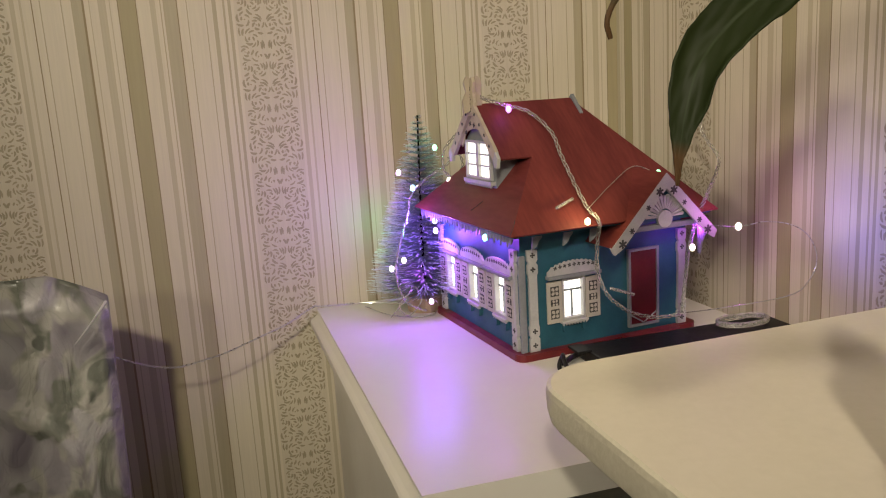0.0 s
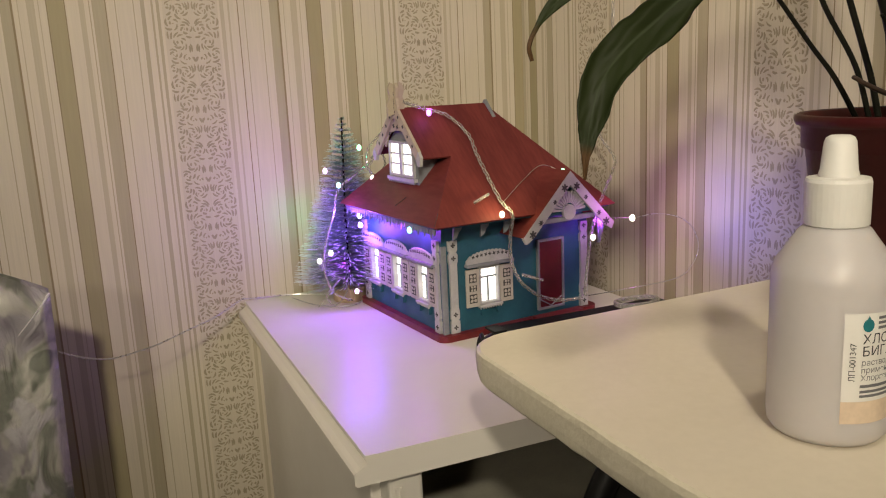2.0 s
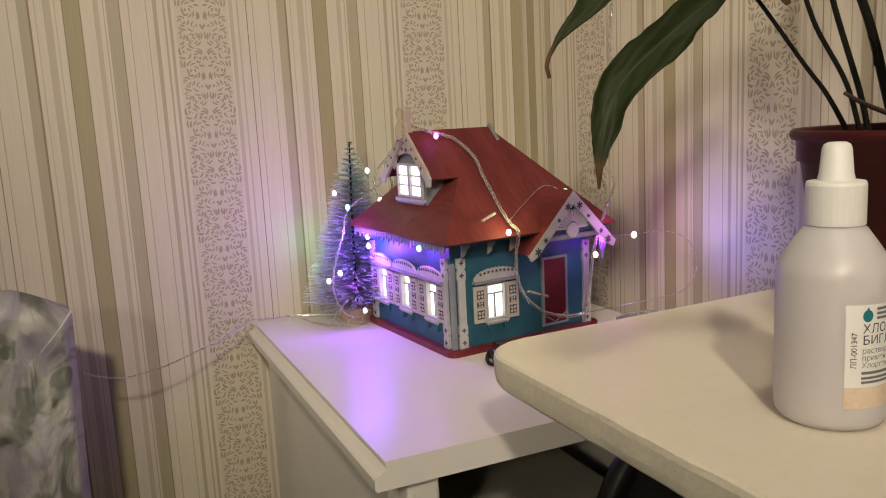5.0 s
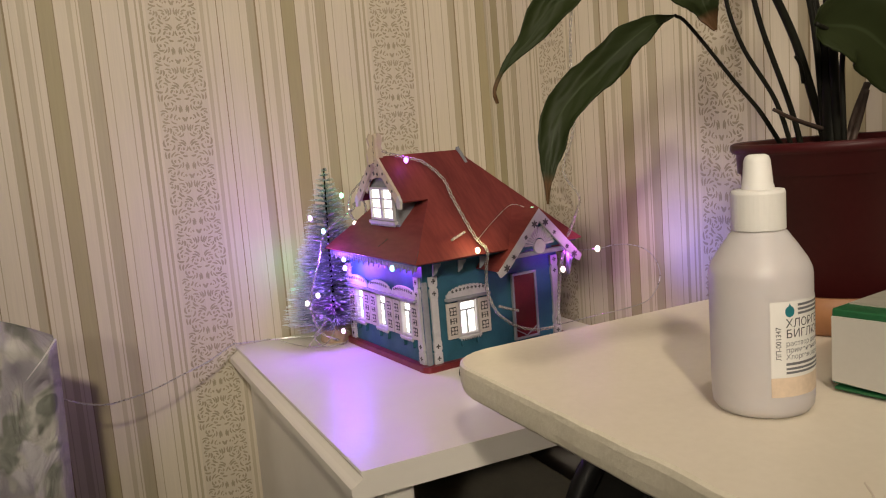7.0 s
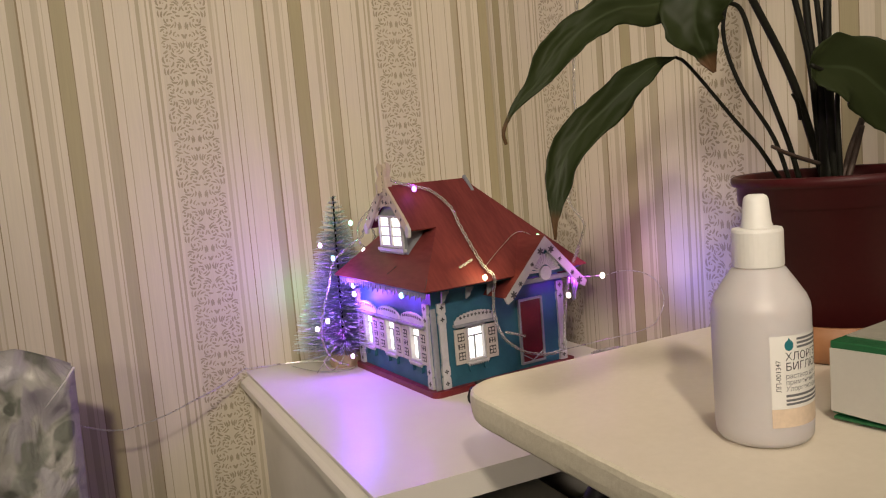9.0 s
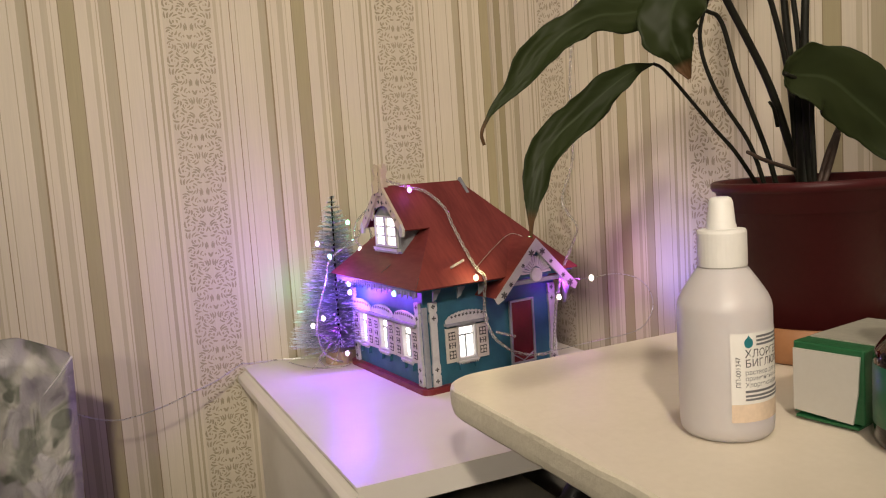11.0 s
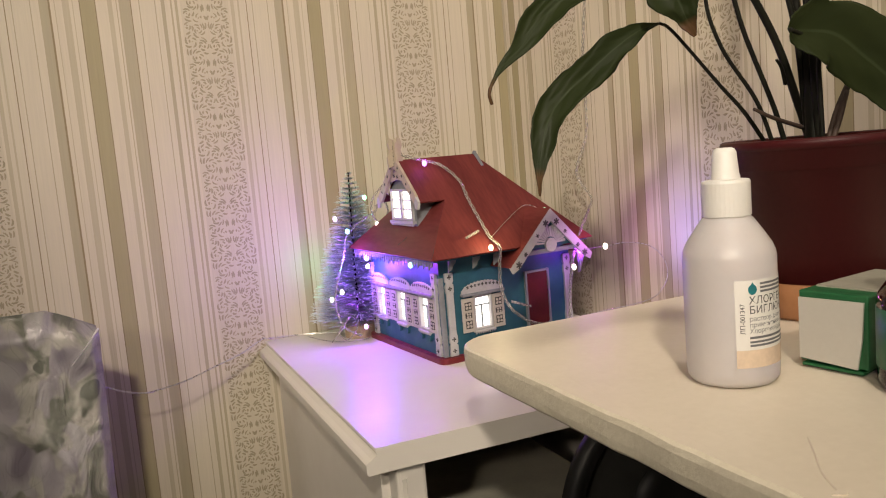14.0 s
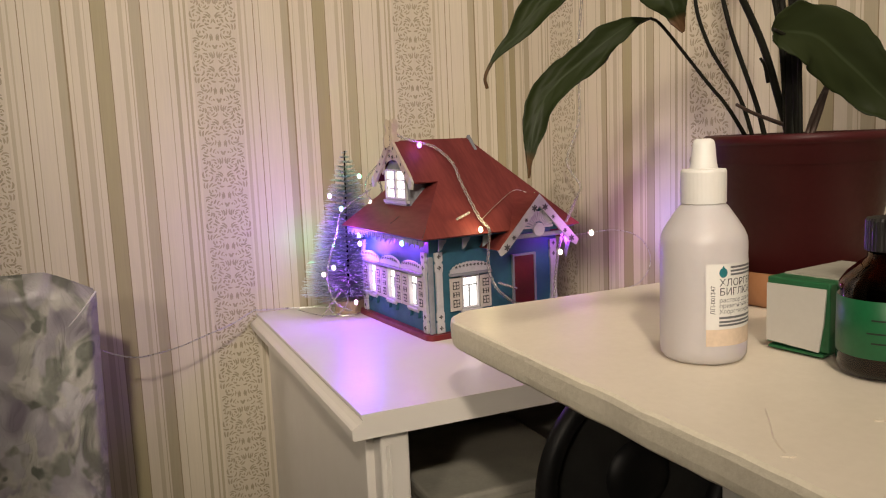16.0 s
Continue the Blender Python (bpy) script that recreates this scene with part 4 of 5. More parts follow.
left_run = flat([(0.085, -0.036, 0.004), (0.048, -0.010, 0.003), (0.002, -0.012, 0.006), (-0.007, -0.020, 0.008), (-0.035, -0.036, -0.001), (-0.063, -0.050, -0.006), (-0.094, -0.060, -0.013), (-0.124, -0.068, -0.016), (-0.140, -0.072, -0.015), (-0.159, -0.080, -0.007), (-0.181, -0.090, 0.007)])
part("wire", twisted(left_run, 0.0006, 0.0004, 22, 2), M_WIRE_S, lights)
tree_run = flat([(0.150, -0.085, 0.196), (0.144, -0.085, 0.187), (0.129, -0.090, 0.169), (0.119, -0.092, 0.145), (0.107, -0.092, 0.137), (0.083, -0.092, 0.12), (0.076, -0.095, 0.099), (0.065, -0.095, 0.067), (0.062, -0.095, 0.045), (0.071, -0.090, 0.020), (0.09, -0.085, 0.008), (0.085, -0.036, 0.004)])
part("wire", twisted(tree_run, 0.0008, 0.0005, 20, 2), M_WIRE, lights)
fly = flat([(0.129, -0.088, 0.169), (0.116, -0.090, 0.156), (0.113, -0.092, 0.140), (0.121, -0.092, 0.130), (0.131, -0.092, 0.139), (0.128, -0.09, 0.152), (0.118, -0.09, 0.147)])
part("wire", twisted(fly, 0.0009, 0.0005, 10, 2), M_WIRE, lights)
foot_run = flat([(0.045, -0.020, 0.002), (0.058, -0.055, 0.0015), (0.075, -0.075, 0.0015), (0.095, -0.082, 0.002), (0.105, -0.07, 0.002)])
part("wire", tube(glide(foot_run, 8), 0.0006, 5), M_WIRE_S, lights)
nest = glide(flat([(0.060, -0.070, 0.002), (0.072, -0.085, 0.022), (0.078, -0.090, 0.034), (0.086, -0.088, 0.020), (0.075, -0.080, 0.004), (0.066, -0.082, 0.016), (0.080, -0.086, 0.030)]), 8)
part("wire", tube(nest, 0.0005, 5), M_WIRE, lights)
for a, b in (((0.0437, -0.0086, 0.121), (0.027, -0.0136, 0.1165)), ((0.073, -0.012, 0.049), (0.094, -0.012, 0.041))):
    p, q = [v + up for v in on_house([a, b])]
    part("wire_end", tube([p, p.lerp(q, 0.4), q], 0.0013, 8), M_WIRE, lights, "clear plastic end cap")

for y, z in ((-0.205, 0.3990), (-0.208, 0.3925)):
    part("wire_end", tube([Vector((0.3385, y, z)), Vector((0.338, -0.228, z - 0.004)), Vector((0.3385, -0.250, z - 0.008))], 0.0013, 8), M_WIRE, lights, "clear plastic end cap")
HUES = {"green": (0.10, 1.0, 0.42), "cyan": (0.10, 0.75, 1.0), "blue": (0.24, 0.07, 1.0), "violet": (0.48, 0.05, 1.0), "pink": (0.75, 0.45, 1.0), "white": (1.0, 0.86, 0.72), "warm": (1.0, 0.86, 0.42), "magenta": (0.75, 0.12, 1.0)}
GLOW = {k: glowing("bulb_" + k, tuple(0.85 * c + 0.15 for c in v), 4.0) for k, v in HUES.items()}
bulbs = [((0.106, -0.092, 0.158), "green"), ((0.073, -0.085, 0.138), "pink"), ((0.083, -0.093, 0.124), "cyan"), ((0.101, -0.095, 0.093), "cyan"), ((0.101, -0.096, 0.084), "white"), ((0.070, -0.095, 0.060), "white"), ((0.059, -0.092, 0.053), "white"), ((0.094, -0.092, 0.018), "pink"), ((0.117, -0.094, 0.128), "white")]
bulbs = [(Vector(p), h) for p, h in bulbs]
bulbs += list(zip(on_house([(0.0300, 0.0600, 0.1895), (0.0480, -0.0235, 0.1075), (-0.0115, 0.027, 0.0955), (0.1285, 0.0000, 0.1335), (0.136, -0.080, 0.101), (0.1405, -0.026, 0.0765)]), ("violet", "warm", "cyan", "green", "white", "white")))
for p, hue in bulbs:
    ball = bmesh.new()
    bmesh.ops.create_uvsphere(ball, u_segments=12, v_segments=8, radius=0.0023)
    bmesh.ops.transform(ball, matrix=Matrix.Translation(p) @ Matrix.Diagonal((1, 1, 1.25, 1)), verts=ball.verts)
    part("bulb", ball, GLOW[hue], lights, "glowing " + hue + " bulb", True)


def bulb_light(name, p, hue, power, radius=0.004):
    lamp(name, "POINT", tuple(p), power, HUES[hue], radius)


hw = on_house([(-0.0040, 0.036, 0.0955), (-0.0040, 0.135, 0.0955), (0.150, -0.024, 0.090), (0.030, 0.0585, 0.196), (0.046, -0.0330, 0.1200)])
bulb_light("bulb_light_eave", hw[0], "violet", 0.11)
bulb_light("bulb_light_eave_far", hw[1], "magenta", 0.014)
bulb_light("bulb_light_porch", hw[2], "violet", 0.13)
bulb_light("bulb_light_ridge", hw[3], "violet", 0.012)
bulb_light("bulb_light_front", hw[4], "warm", 0.05)
bulb_light("bulb_light_tree_top", (0.100, -0.076, 0.160), "green", 0.02)
bulb_light("bulb_light_tree_back", (0.062, -0.020, 0.085), "green", 0.020)
bulb_light("bulb_light_tree_left", (0.062, -0.072, 0.128), "magenta", 0.06)
bulb_light("bulb_light_tree_low", (0.082, -0.104, 0.050), "violet", 0.045)
# added point inside the bristles, no bulb of its own, brightens the lower tiers
bulb_light("added_tree_fill", (0.088, -0.078, 0.044), "violet", 0.02)
bulb_light("bulb_light_tree_mid", (0.080, -0.100, 0.098), "blue", 0.30)
bulb_light("bulb_light_tree_inner", (0.099, -0.103, 0.080), "blue", 0.30)
lamp("bulb_light_gable", "POINT", tuple(on_house([(0.157, -0.046, 0.106)])[0]), 0.05, HUES["magenta"], 0.004)
# added spot without a bulb, throws the violet patch on the side wall
lamp("added_corner_glow", "SPOT", (0.272, -0.325, 0.092), 0.29, (0.20, 0.19, 1.0), 0.006, (0.343, -0.345, 0.112), 130, 1.0)


# ---- bottle of antiseptic ----
BX, BY, BZ = 0.1217, -0.6147, 0.0772
bottle = thing("plastic_bottle", (BX, BY, BZ), "milky plastic antiseptic bottle with white dropper cap, on the table", "bottle")
part("bottle_body", lathe([(0.0, 0.0015), (0.016, 0.0), (0.0195, 0.0006), (0.0212, 0.003), (0.0216, 0.007), (0.0216, 0.0605), (0.0212, 0.0630), (0.0198, 0.0665), (0.0160, 0.0725), (0.0118, 0.0785), (0.0098, 0.0800), (0.0098, 0.0825), (0.0, 0.0825)], 64), M_BOTTLE, bottle, "", True)
ridged = bmesh.new()
n = 72
prof = [(0.0106, 0.0795), (0.0112, 0.0800), (0.0112, 0.0955), (0.0107, 0.0968), (0.0072, 0.0972)]
rings = []
for r, z in prof:
    rings.append([ridged.verts.new(((r + (0.00006 if i % 2 else 0)) * math.cos(2 * math.pi * i / n), (r + (0.00006 if i % 2 else 0)) * math.sin(2 * math.pi * i / n), z)) for i in range(n)])
for a, b2 in zip(rings, rings[1:]):
    for i in range(n):
        ridged.faces.new((a[i], a[(i + 1) % n], b2[(i + 1) % n], b2[i]))
ridged.faces.new(rings[-1])
cap = part("cap", ridged, M_CAP, bottle, "white ribbed screw cap")
part("dropper_tip", lathe([(0.0068, 0.0970), (0.0068, 0.0985), (0.0064, 0.0995), (0.0055, 0.1095), (0.0048, 0.1112), (0.0034, 0.1120), (0.0, 0.1121)], 40), M_CAP, cap, "tapered white dropper tip", True)

LABEL_MID = 232.0


def round_bottle(bm, r):
    """Bends a flat sheet (x along, y up) round the bottle; x = 0 is the label's left edge."""
    for v in bm.verts:
        a = radians(LABEL_MID) + v.co.x / r
        rr = r + v.co.z
        v.co = Vector((rr * math.cos(a), rr * math.sin(a), v.co.y))


def strip(x0, x1, y0, y1, lift=0.0, cells=40):
    bm = bmesh.new()
    cells = max(1, int(abs(x1 - x0) / 0.0012))
    low = [bm.verts.new((x0 + (x1 - x0) * i / cells, y0, lift)) for i in range(cells + 1)]
    high = [bm.verts.new((x0 + (x1 - x0) * i / cells, y1, lift)) for i in range(cells + 1)]
    for i in range(cells):
        bm.faces.new((low[i], low[i + 1], high[i + 1], high[i]))
    return bm


def lettering(text, size, x, y, r, turn=0.0):
    cu = bpy.data.curves.new("lettering", "FONT")
    cu.body, cu.size = text, size
    ob = new("lettering", cu)
    bpy.context.view_layer.update()
    me = bpy.data.meshes.new_from_object(ob.evaluated_get(bpy.context.evaluated_depsgraph_get()))
    bpy.data.objects.remove(ob)
    bm = bmesh.new()
    bm.from_mesh(me)
    bmesh.ops.triangulate(bm, faces=bm.faces)
    bmesh.ops.transform(bm, matrix=pose(x, y, 0.00022, 0, 0, turn), verts=bm.verts)
    round_bottle(bm, r)
    return bm


LR = 0.02175
label = strip(0, 0.062, 0.0190, 0.0515, 0.0)
round_bottle(label, LR)
label = part("label", label, M_LABEL, bottle, "white printed paper label")
peach = strip(0, 0.062, 0.0105, 0.0189, 0.0)
round_bottle(peach, LR)
part("label_band", peach, M_PEACH, label, "peach band")
for text, size, x, y in (("ХЛОРГЕКСИДИНА", 0.0050, 0.0062, 0.0405), ("БИГЛЮКОНАТ", 0.0050, 0.0062, 0.0360), ("раствор для местного", 0.0031, 0.0062, 0.0325), ("применения 0,05 %", 0.0031, 0.0062, 0.0297), ("Хлоргексидин", 0.0031, 0.0062, 0.0268)):
    part("lettering", lettering(text, size, x, y, LR), M_INK if size > 0.004 else M_GREYINK, label)
part("lettering", lettering("ЛП-001347", 0.0030, 0.0042, 0.0265, LR, 90), M_INK, label)
for x0, x1, y, h in ((0.0062, 0.030, 0.0242, 0.0011), (0.0062, 0.032, 0.0222, 0.0010), (0.0062, 0.034, 0.0205, 0.0010), (0.0120, 0.034, 0.0492, 0.0010), (0.0120, 0.032, 0.0474, 0.0010), (0.0120, 0.030, 0.0456, 0.0010)):
    bm = strip(x0, x1, y, y + h, 0.0002)
    round_bottle(bm, LR)
    part("text_bar", bm, M_GREYINK, label)
drop = bmesh.new()
pts = [drop.verts.new((0.0082 + 0.0021 * math.cos(a), 0.0472 + 0.0024 * math.sin(a) + (0.0012 if abs(a - math.pi / 2) < 0.3 else 0), 0.0002)) for a in (2 * math.pi * i / 20 for i in range(20))]
drop.faces.new(pts)
round_bottle(drop, LR)
part("emblem", drop, M_TEAL, label, "teal drop emblem")


# ---- small carton ----
carton = thing("medicine_box", (0.1600, -0.6200, 0.0775), "small green and white medicine carton lying on the table", "box", -81.0)
part("carton_body", block((0.0, 0.0350), (0.0003, 0.066), (0.003, 0.0385), 0.0008), M_BOXGREEN, carton)
bm = bmesh.new()
prism(bm, [(0.0005, 0.0045), (0.0300, 0.0030), (0.0325, 0.0180), (0.0335, 0.0355), (0.0005, 0.0350)], lambda a, b, d: (a, d, b), (-0.0008, 0.0002))
part("end_flap", bm, M_BOXWHITE, carton, "blank white end flap")
part("top_face", block((0.002, 0.033), (0.012, 0.065), (0.0385, 0.0392)), M_BOXGREY, carton)
part("lower_flap", block((0.002, 0.033), (-0.001, 0.010), (0.0, 0.0012), 0, pose(0, 0, 0.0010, 4)), M_BOXGREEN, carton)


# ---- brown glass bottle ----
amber = thing("amber_bottle", (0.1727, -0.6807, 0.0772), "brown glass medicine bottle with green label and black cap", "bottle")
part("glass_body", lathe([(0.0, 0.002), (0.018, 0.0), (0.0225, 0.0015), (0.0238, 0.005), (0.0238, 0.0400), (0.0230, 0.0435), (0.0195, 0.0480), (0.0140, 0.0525), (0.0104, 0.0550), (0.0100, 0.0620), (0.0084, 0.0620), (0.0086, 0.055), (0.0120, 0.0515), (0.0180, 0.0466), (0.0216, 0.0425), (0.0222, 0.0400), (0.0222, 0.006), (0.018, 0.0025), (0.0, 0.003)], 64), M_AMBER, amber, "brown glass", True)
part("contents", lathe([(0.0, 0.0032), (0.0215, 0.0035), (0.0220, 0.007), (0.0220, 0.0330), (0.0, 0.0330)], 48), M_AMBERFILL, amber)
part("green_label", lathe([(0.02385, 0.0108), (0.0241, 0.0110), (0.0241, 0.0372), (0.02385, 0.0374)], 64), M_GREEN, amber, "dark green label", True)
for z, a0, a1 in ((0.0285, 200, 262), (0.0225, 195, 265), (0.0180, 200, 250)):
    bm = bmesh.new()
    lo = [bm.verts.new((0.0243 * math.cos(radians(a)), 0.0243 * math.sin(radians(a)), z)) for a in range(a0, a1, 4)]
    hi = [bm.verts.new((v.co.x, v.co.y, z + 0.0007)) for v in lo]
    for i in range(len(lo) - 1):
        bm.faces.new((lo[i], lo[i + 1], hi[i + 1], hi[i]))
    part("text_bar", bm, M_BLACKCAP, amber)
capbm = bmesh.new()
rings = []
for r, z in ((0.0110, 0.0580), (0.0116, 0.0585), (0.0116, 0.0720), (0.0109, 0.0732), (0.0090, 0.0736)):
    rings.append([capbm.verts.new(((r + (0.0003 if i % 2 else 0)) * math.cos(2 * math.pi * i / 72), (r + (0.0003 if i % 2 else 0)) * math.sin(2 * math.pi * i / 72), z)) for i in range(72)])
for a, b2 in zip(rings, rings[1:]):
    for i in range(72):
        capbm.faces.new((a[i], a[(i + 1) % 72], b2[(i + 1) % 72], b2[i]))
capbm.faces.new(rings[-1])
part("cap", capbm, M_BLACKCAP, amber, "black ribbed cap")
amber.scale = (0.91, 0.91, 1.0)


# ---- potted plant ----
PX, PY, PZ = 0.272, -0.538, 0.0772
saucer = thing("plant_saucer", (PX, PY, PZ), "terracotta-coloured plastic saucer under the flower pot", "saucer")
part("dish", lathe([(0.0, 0.0), (0.043, 0.0), (0.046, 0.002), (0.0515, 0.0235), (0.0500, 0.0240), (0.0455, 0.006), (0.0, 0.005)], 56), M_SAUCER, saucer, "", True)
pot = thing("flower_pot", (PX, PY, PZ + 0.0052), "burgundy plastic flower pot with rolled rim standing in a saucer", "flower pot")
part("pot_wall", lathe([(0.0, 0.0), (0.040, 0.0), (0.0425, 0.002), (0.0555, 0.0880), (0.0575, 0.0885), (0.0580, 0.1000), (0.0605, 0.1008), (0.0615, 0.1030), (0.0612, 0.1056), (0.0595, 0.1066), (0.0578, 0.1055), (0.0568, 0.1000), (0.0545, 0.0900)], 72), M_POT, pot, "burgundy plastic with a rolled rim", True)
bm = lathe([(0.0, 0.098), (0.02, 0.0985), (0.04, 0.0975), (0.0565, 0.097)], 40)
for v in bm.verts:
    v.co.z += 0.0022 * noise.noise(v.co * 90)
part("soil", bm, M_SOIL, pot, "dark potting soil", True)

plant = thing("peace_lily", (PX, PY, PZ + 0.103), "dark green potted plant with long drooping leaves", "plant")
P_INV = plant.matrix_world.inverted()


def stem(points, r0, r1, material=M_STEM, label=""):
    bm = tube(glide([P_INV @ Vector(p) for p in points], 8), 0.68 * r0, 8, r1 / r0)
    return part("stem", bm, material, plant, label, True)


def leaf(blade, face, wave=0.0030, fold=0.22):
    """A blade from (place, half width) along its rib; face is the way that its upper side looks."""
    line = glide([P_INV @ Vector(p) for p, w in blade], 12)
    wide = [v.x for v in glide([(w, 0, 0) for p, w in blade], 12)]
    n, cells = len(line), 18
    own = blade[0][0][2] * 37
    bm = bmesh.new()
    uv = bm.loops.layers.uv.new("UVMap")
    rows, face = [], Vector(face).normalized()
    for i, p in enumerate(line):
        f = i / (n - 1)
        ahead = (line[min(i + 1, n - 1)] - line[max(i - 1, 0)]).normalized()
        side = ahead.cross(face).normalized()
        out = side.cross(ahead).normalized()
        w = max(0.0004, wide[i])
        full = min(1.0, w / 0.010)
        row = []
        for k in range(cells + 1):
            s = 2 * k / cells - 1
            ripple = wave * full * (math.sin(13 * f + 2.0 * s + own) + 1.1 * noise.noise((9 * f, 1.6 * s, own))) * s * s
            quilt = 0.00012 * full * math.sin(2 * math.pi * (13 * f - 2.2 * abs(s)) + 2 * noise.noise((6 * f, s, own)))
            dent = 0.0016 * full * noise.noise((7 * f, 2.2 * s, own + 9))
            edge = 0.96 + (0.20 * noise.noise((10 * f, 2 * s, own)) + 0.07 * noise.noise((31 * f, 3 * s, own))) * abs(s)
            row.append(bm.verts.new(p + side * w * s * edge + out * (fold * w * (abs(s) - 0.5) + ripple + quilt + dent)))
        rows.append(row)
    for i in range(n - 1):
        for k in range(cells):
            q = bm.faces.new((rows[i][k], rows[i][k + 1], rows[i + 1][k + 1], rows[i + 1][k]))
            for loop, (ii, kk) in zip(q.loops, ((i, k), (i, k + 1), (i + 1, k + 1), (i + 1, k))):
                loop[uv].uv = (kk / cells, ii / (n - 1))
    ob = part("leaf", bm, M_LEAF, plant, "", True)
    ob.modifiers.new("thickness", "SOLIDIFY").thickness = 0.0006
    return ob


Y1, Y2, Y3 = -0.530, -0.555, -0.575
leaf([((0.1558, Y1, 0.2617), 0.0006), ((0.1418, Y1, 0.2580), 0.0040), ((0.1284, Y1, 0.2511), 0.0078), ((0.1097, Y1, 0.2391), 0.0112), ((0.0915, Y1, 0.2262), 0.0108), ((0.0783, Y1, 0.2120), 0.0086), ((0.0730, Y1, 0.1971), 0.0064), ((0.0708, Y1, 0.1861), 0.0036), ((0.0694, Y1, 0.1785), 0.0016), ((0.0690, Y1, 0.1700), 0.0004)], (-0.55, -0.75, 0.35))
leaf([((0.1646, Y1, 0.2980), 0.0080), ((0.1434, Y1, 0.2906), 0.0126), ((0.1194, Y1, 0.2892), 0.0132), ((0.1015, Y1, 0.2816), 0.0122), ((0.0858, Y1, 0.2717), 0.0106), ((0.0740, Y1, 0.2616), 0.0090), ((0.0635, Y1, 0.2504), 0.0046), ((0.0536, Y1, 0.2422), 0.0028), ((0.0471, Y1, 0.2348), 0.0012), ((0.0430, Y1, 0.2273), 0.0006), ((0.0442, Y1, 0.2211), 0.0004)], (-0.45, -0.75, 0.45))
leaf([((0.1810, Y2, 0.3170), 0.0010), ((0.1640, Y2, 0.3060), 0.0128), ((0.1500, Y2, 0.2890), 0.0185), ((0.1475, Y2, 0.2750), 0.0150), ((0.1520, Y2, 0.2640), 0.0085), ((0.1555, Y2, 0.2575), 0.0046), ((0.1600, Y2, 0.2500), 0.0008)], (-0.70, -0.65, 0.15))
leaf([((0.2085, Y3, 0.2495), 0.0070), ((0.2190, Y3, 0.2490), 0.0140), ((0.2390, -0.580, 0.2455), 0.0215), ((0.2600, -0.585, 0.2290), 0.0195), ((0.2795, -0.592, 0.2095), 0.0145), ((0.2925, -0.600, 0.1940), 0.0075), ((0.3005, -0.606, 0.1810), 0.0030), ((0.3040, -0.609, 0.1750), 0.0010)], (-0.55, -0.80, 0.10))
# a crown leaf added out of view, ends the tall stems and throws shade
leaf([((0.256, -0.53, 0.345), 0.0020), ((0.262, -0.55, 0.400), 0.0220), ((0.268, -0.59, 0.440), 0.0260), ((0.275, -0.63, 0.445), 0.0150), ((0.280, -0.66, 0.430), 0.0015)], (0.0, 0.3, 1.0))
for pts, r0, r1 in (([(0.237, Y1, 0.182), (0.217, Y1, 0.207), (0.199, Y1, 0.224), (0.166, Y1, 0.256), (0.156, Y1, 0.2617)], 0.0022, 0.0013),
                    ([(0.250, Y1, 0.184), (0.241, Y1, 0.209), (0.220, Y1, 0.253), (0.208, Y1, 0.285), (0.197, Y1, 0.2915), (0.177, Y1, 0.296), (0.1646, Y1, 0.298)], 0.0025, 0.0016),
                    ([(0.225, -0.545, 0.184), (0.212, -0.545, 0.213), (0.187, -0.545, 0.245), (0.177, -0.545, 0.275), (0.184, -0.55, 0.305), (0.181, Y2, 0.317)], 0.0020, 0.0014),
                    ([(0.272, Y1, 0.184), (0.261, Y1, 0.211), (0.243, Y1, 0.252), (0.205, Y1, 0.310), (0.189, Y1, 0.345)], 0.0042, 0.0028),
                    ([(0.264, -0.535, 0.182), (0.259, -0.535, 0.233), (0.254, -0.535, 0.262), (0.245, -0.535, 0.291), (0.237, -0.535, 0.312), (0.230, -0.535, 0.345)], 0.0030, 0.0022),
                    ([(0.273, Y1, 0.182), (0.268, Y1, 0.240), (0.262, Y1, 0.274), (0.258, Y1, 0.313), (0.256, Y1, 0.345)], 0.0042, 0.0026),
                    ([(0.267, -0.540, 0.182), (0.262, -0.540, 0.240), (0.259, -0.540, 0.276), (0.254, -0.540, 0.311), (0.251, -0.540, 0.360)], 0.0030, 0.0020),
                    ([(0.263, -0.545, 0.182), (0.259, -0.545, 0.239), (0.259, -0.545, 0.275), (0.261, -0.545, 0.310), (0.262, -0.545, 0.360)], 0.0042, 0.0030),
                    ([(0.264, -0.540, 0.180), (0.262, -0.540, 0.221), (0.260, -0.540, 0.254)], 0.0082, 0.0046),
                    ([(0.248, -0.560, 0.182), (0.244, -0.562, 0.224), (0.236, -0.568, 0.242), (0.2085, Y3, 0.2495)], 0.0024, 0.0018)):
    stem(pts, r0, r1)
stem([(0.268, -0.545, 0.182), (0.277, -0.545, 0.202), (0.288, -0.545, 0.219)], 0.0024, 0.0030, M_BROWN, "dry brown stub")
stem([(0.266, -0.550, 0.182), (0.274, -0.550, 0.198), (0.281, -0.550, 0.215)], 0.0026, 0.0022, M_BROWN)
stem([(0.205, -0.550, 0.208), (0.220, -0.550, 0.202), (0.245, -0.548, 0.195)], 0.0015, 0.0020, M_BROWN)
stem([(0.234, -0.540, 0.237), (0.238, -0.540, 0.232), (0.243, -0.538, 0.222)], 0.0013, 0.0020, M_STEM)


# ---- covered board at the left ----
cover = thing("wrapped_panel", (-0.215, -0.150, FLOOR), "upright panel in pale floral fabric under crinkled clear film", "covered panel")
bm = bmesh.new()
nx, nz = 70, 150
grid = []
top = 0.092 - FLOOR


def cover_top(x):
    return top - 0.020 * max(0.0, (x - 0.004) / 0.041) ** 1.2 - (0.001 if x < -0.05 else 0)


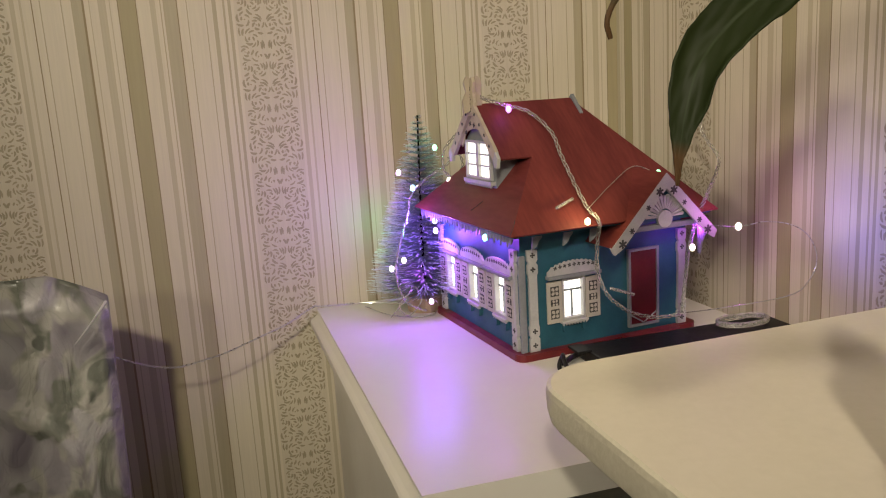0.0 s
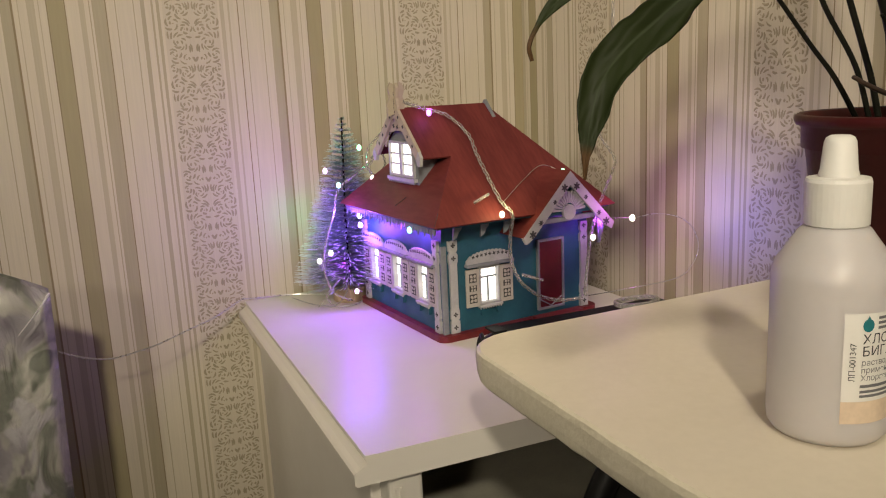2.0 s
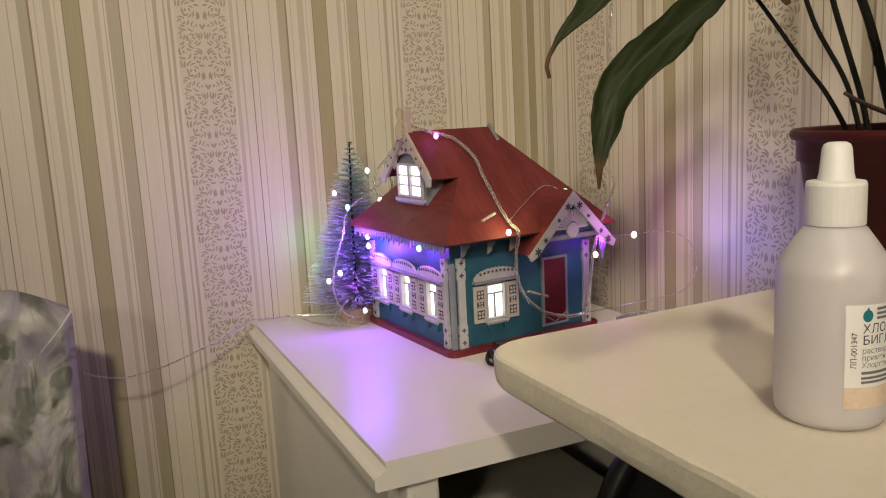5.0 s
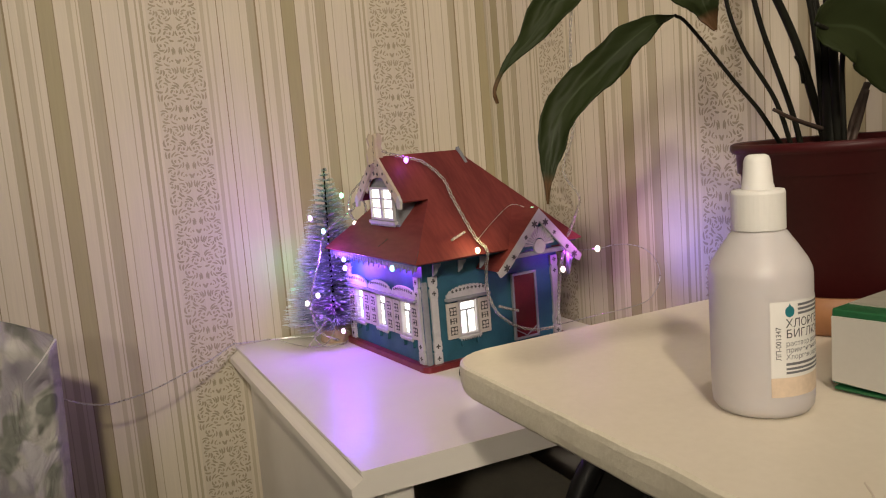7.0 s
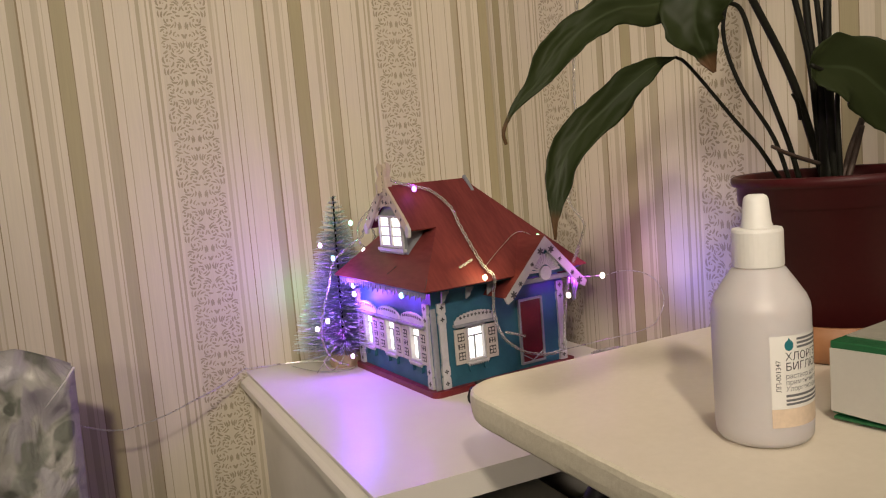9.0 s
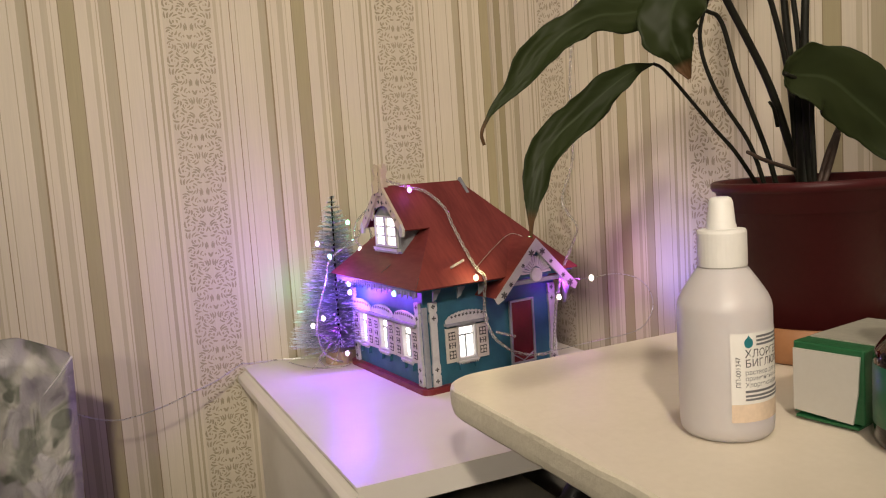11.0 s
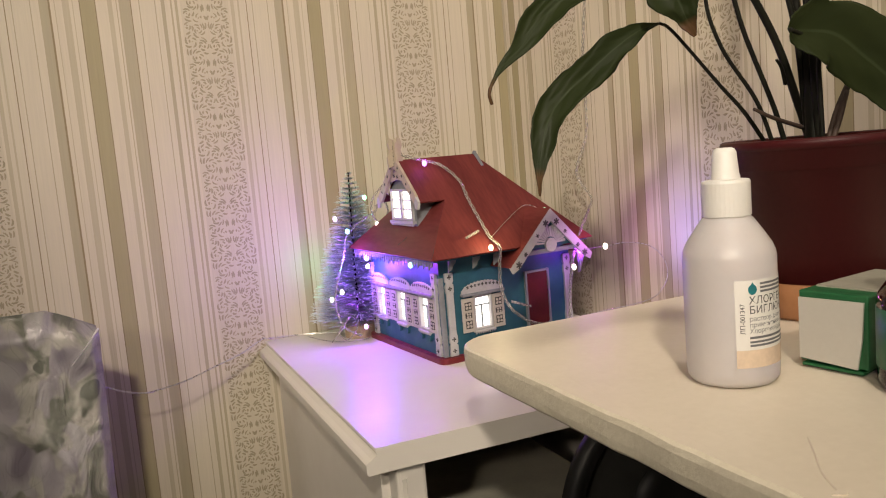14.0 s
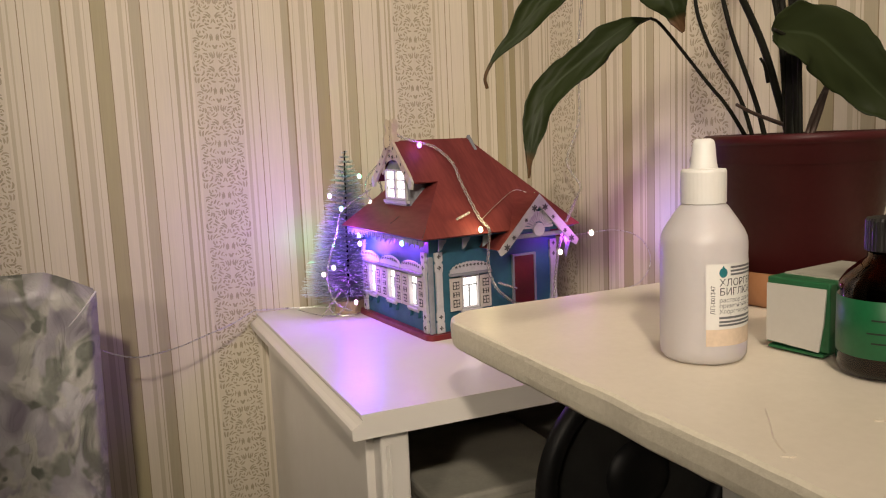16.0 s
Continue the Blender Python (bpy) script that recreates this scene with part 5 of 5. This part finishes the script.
for side in (-0.014, 0.022):
    rows = []
    for j in range(nz + 1):
        row = []
        for i in range(nx + 1):
            x = -0.14 + 0.184 * i / nx
            z = cover_top(x) * j / nz
            low = (1 - j / nz)
            p = Vector((x - 0.020 * low * (1 if i == nx else i / nx), 0, z))
            edge = min(1.0, (nz - j) / 3, (nx - i) / 2 + 0.25)
            puff = 0.006 * noise.noise(Vector((x * 22, side * 40, z * 14))) + 0.003 * noise.noise(Vector((x * 60, side * 40, z * 40))) - 0.006 * max(0.0, 1 - 5 * abs(noise.noise(Vector((x * 16 + z * 9, side * 40, z * 6 - x * 7)))))
            row.append(bm.verts.new((p.x, side * edge + 0.004 * (1 - edge) + puff * (1 if side < 0 else 0.5), p.z)))
        rows.append(row)
    grid.append(rows)
    for j in range(nz):
        for i in range(nx):
            bm.faces.new((rows[j][i], rows[j][i + 1], rows[j + 1][i + 1], rows[j + 1][i]))
a, b2 = grid
rim = [(j, nx) for j in range(nz + 1)] + [(nz, i) for i in range(nx - 1, -1, -1)] + [(j, 0) for j in range(nz - 1, -1, -1)] + [(0, i) for i in range(1, nx)]
for (j, i), (jj, ii) in zip(rim, rim[1:] + rim[:1]):
    bm.faces.new((a[j][i], a[jj][ii], b2[jj][ii], b2[j][i]))
bmesh.ops.recalc_face_normals(bm, faces=bm.faces)
part("fabric_cover", bm, M_FLORAL, cover, "pale green floral fabric", True)
film = bmesh.new()
nz2 = 26
rows = []
for j in range(nz2 + 1):
    row = []
    for i in range(15):
        f = i / 14
        x = -0.010 + 0.057 * f
        z = cover_top(x) + 0.003 - (0.55 * (1 - j / nz2))
        y = -0.020 - 0.006 * math.sin(3.3 * f + j * 0.31) * noise.noise(Vector((f * 3, j * 0.3, 2))) - 0.004 * f
        row.append(film.verts.new((x - 0.02 * (1 - z / top), y, z)))
    rows.append(row)
for j in range(nz2):
    for i in range(14):
        film.faces.new((rows[j][i], rows[j][i + 1], rows[j + 1][i + 1], rows[j + 1][i]))
fm = part("plastic_film", film, M_FILM, cover, "crinkled clear plastic film", True)
fm.visible_shadow = False
fm.modifiers.new("thickness", "SOLIDIFY").thickness = 0.0004
crease = tube(glide([(0.0465, -0.028, cover_top(0.045) + 0.003), (0.036, -0.030, cover_top(0.045) - 0.010), (0.022, -0.027, cover_top(0.045) - 0.026)], 8), 0.0009, 6, 0.3)
part("film_fold", crease, M_BOTTLE, cover, "bright fold in the film", True)


# ---- black fan under the table ----
fan = thing("pedestal_fan", (0.205, -0.452, FLOOR), "black round pedestal fan standing under the table", "fan")
fz = -0.070 - FLOOR
ring = bmesh.new()
loop_pts = [Vector((0.084 * math.cos(2 * math.pi * i / 48), 0, fz + 0.084 * math.sin(2 * math.pi * i / 48))) for i in range(49)]
tube(loop_pts, 0.0085, 8, bm=ring)
part("guard_ring", ring, M_BLACK, fan, "", True)
disc = bmesh.new()
prism(disc, [(0.079 * math.cos(2 * math.pi * i / 40), fz + 0.079 * math.sin(2 * math.pi * i / 40)) for i in range(40)], lambda p, q, d: (p, d, q), (0.004, 0.006))
part("rear_plate", disc, M_MESH, fan)
hub = lathe([(0.0, -0.004), (0.016, -0.0045), (0.026, -0.003), (0.029, 0.003)], 32)
bmesh.ops.transform(hub, matrix=pose(0, 0, fz, -90), verts=hub.verts)
bmesh.ops.recalc_face_normals(hub, faces=hub.faces)
part("hub", hub, M_BLACK, fan, "", True)
part("pole", tube([Vector((0, 0.012, 0.01)), Vector((0, 0.012, fz - 0.07))], 0.009, 12), M_BLACK, fan)
part("foot", lathe([(0.0, 0.0), (0.10, 0.0), (0.10, 0.006), (0.02, 0.016), (0.0, 0.016)], 40, (0, 0.012)), M_BLACK, fan, "", True)


# ---- black bar and coiled lead lying on the cabinet ----
bar = thing("metal_bar", (0.240, -0.262, 0.0), "flat black metal bracket with a ringed end lying on the cabinet", "metal bracket")
part("rail", block((-0.072, 0.098), (-0.018, 0.019), (0.0, 0.0105), 0.0012), M_BLACK, bar)
part("arm", tube([Vector((-0.073, 0.006, 0.009)), Vector((-0.085, 0.002, 0.0085)), Vector((-0.097, -0.006, 0.0075))], 0.0022, 8), M_BLACK, bar)
ring = [Vector((-0.0985 + 0.0012 * math.sin(2 * a), -0.010 + 0.0055 * math.cos(a), 0.0085 + 0.0065 * math.sin(a))) for a in (2 * math.pi * i / 24 for i in range(25))]
part("end_ring", tube(ring, 0.0017, 8), M_BLACK, bar, "open ring at the end")
part("end_plate", block((-0.083, -0.071), (-0.002, 0.016), (0.0105, 0.0125), 0.0006), M_BLACK, bar)
coil = thing("cable_coil", (0.305, -0.2575, 0.0), "small coil of thin clear cable on the bracket", "cable")
turns = [Vector(((0.022 + 0.0008 * math.sin(3 * t)) * math.cos(t), (0.013 + 0.0006 * math.cos(2 * t)) * math.sin(t), 0.0125 + 0.0035 * t / 18)) for t in (18.0 * i / 110 for i in range(111))]
part("lead", tube(turns, 0.0012, 6), M_WIRE, coil, "", True)
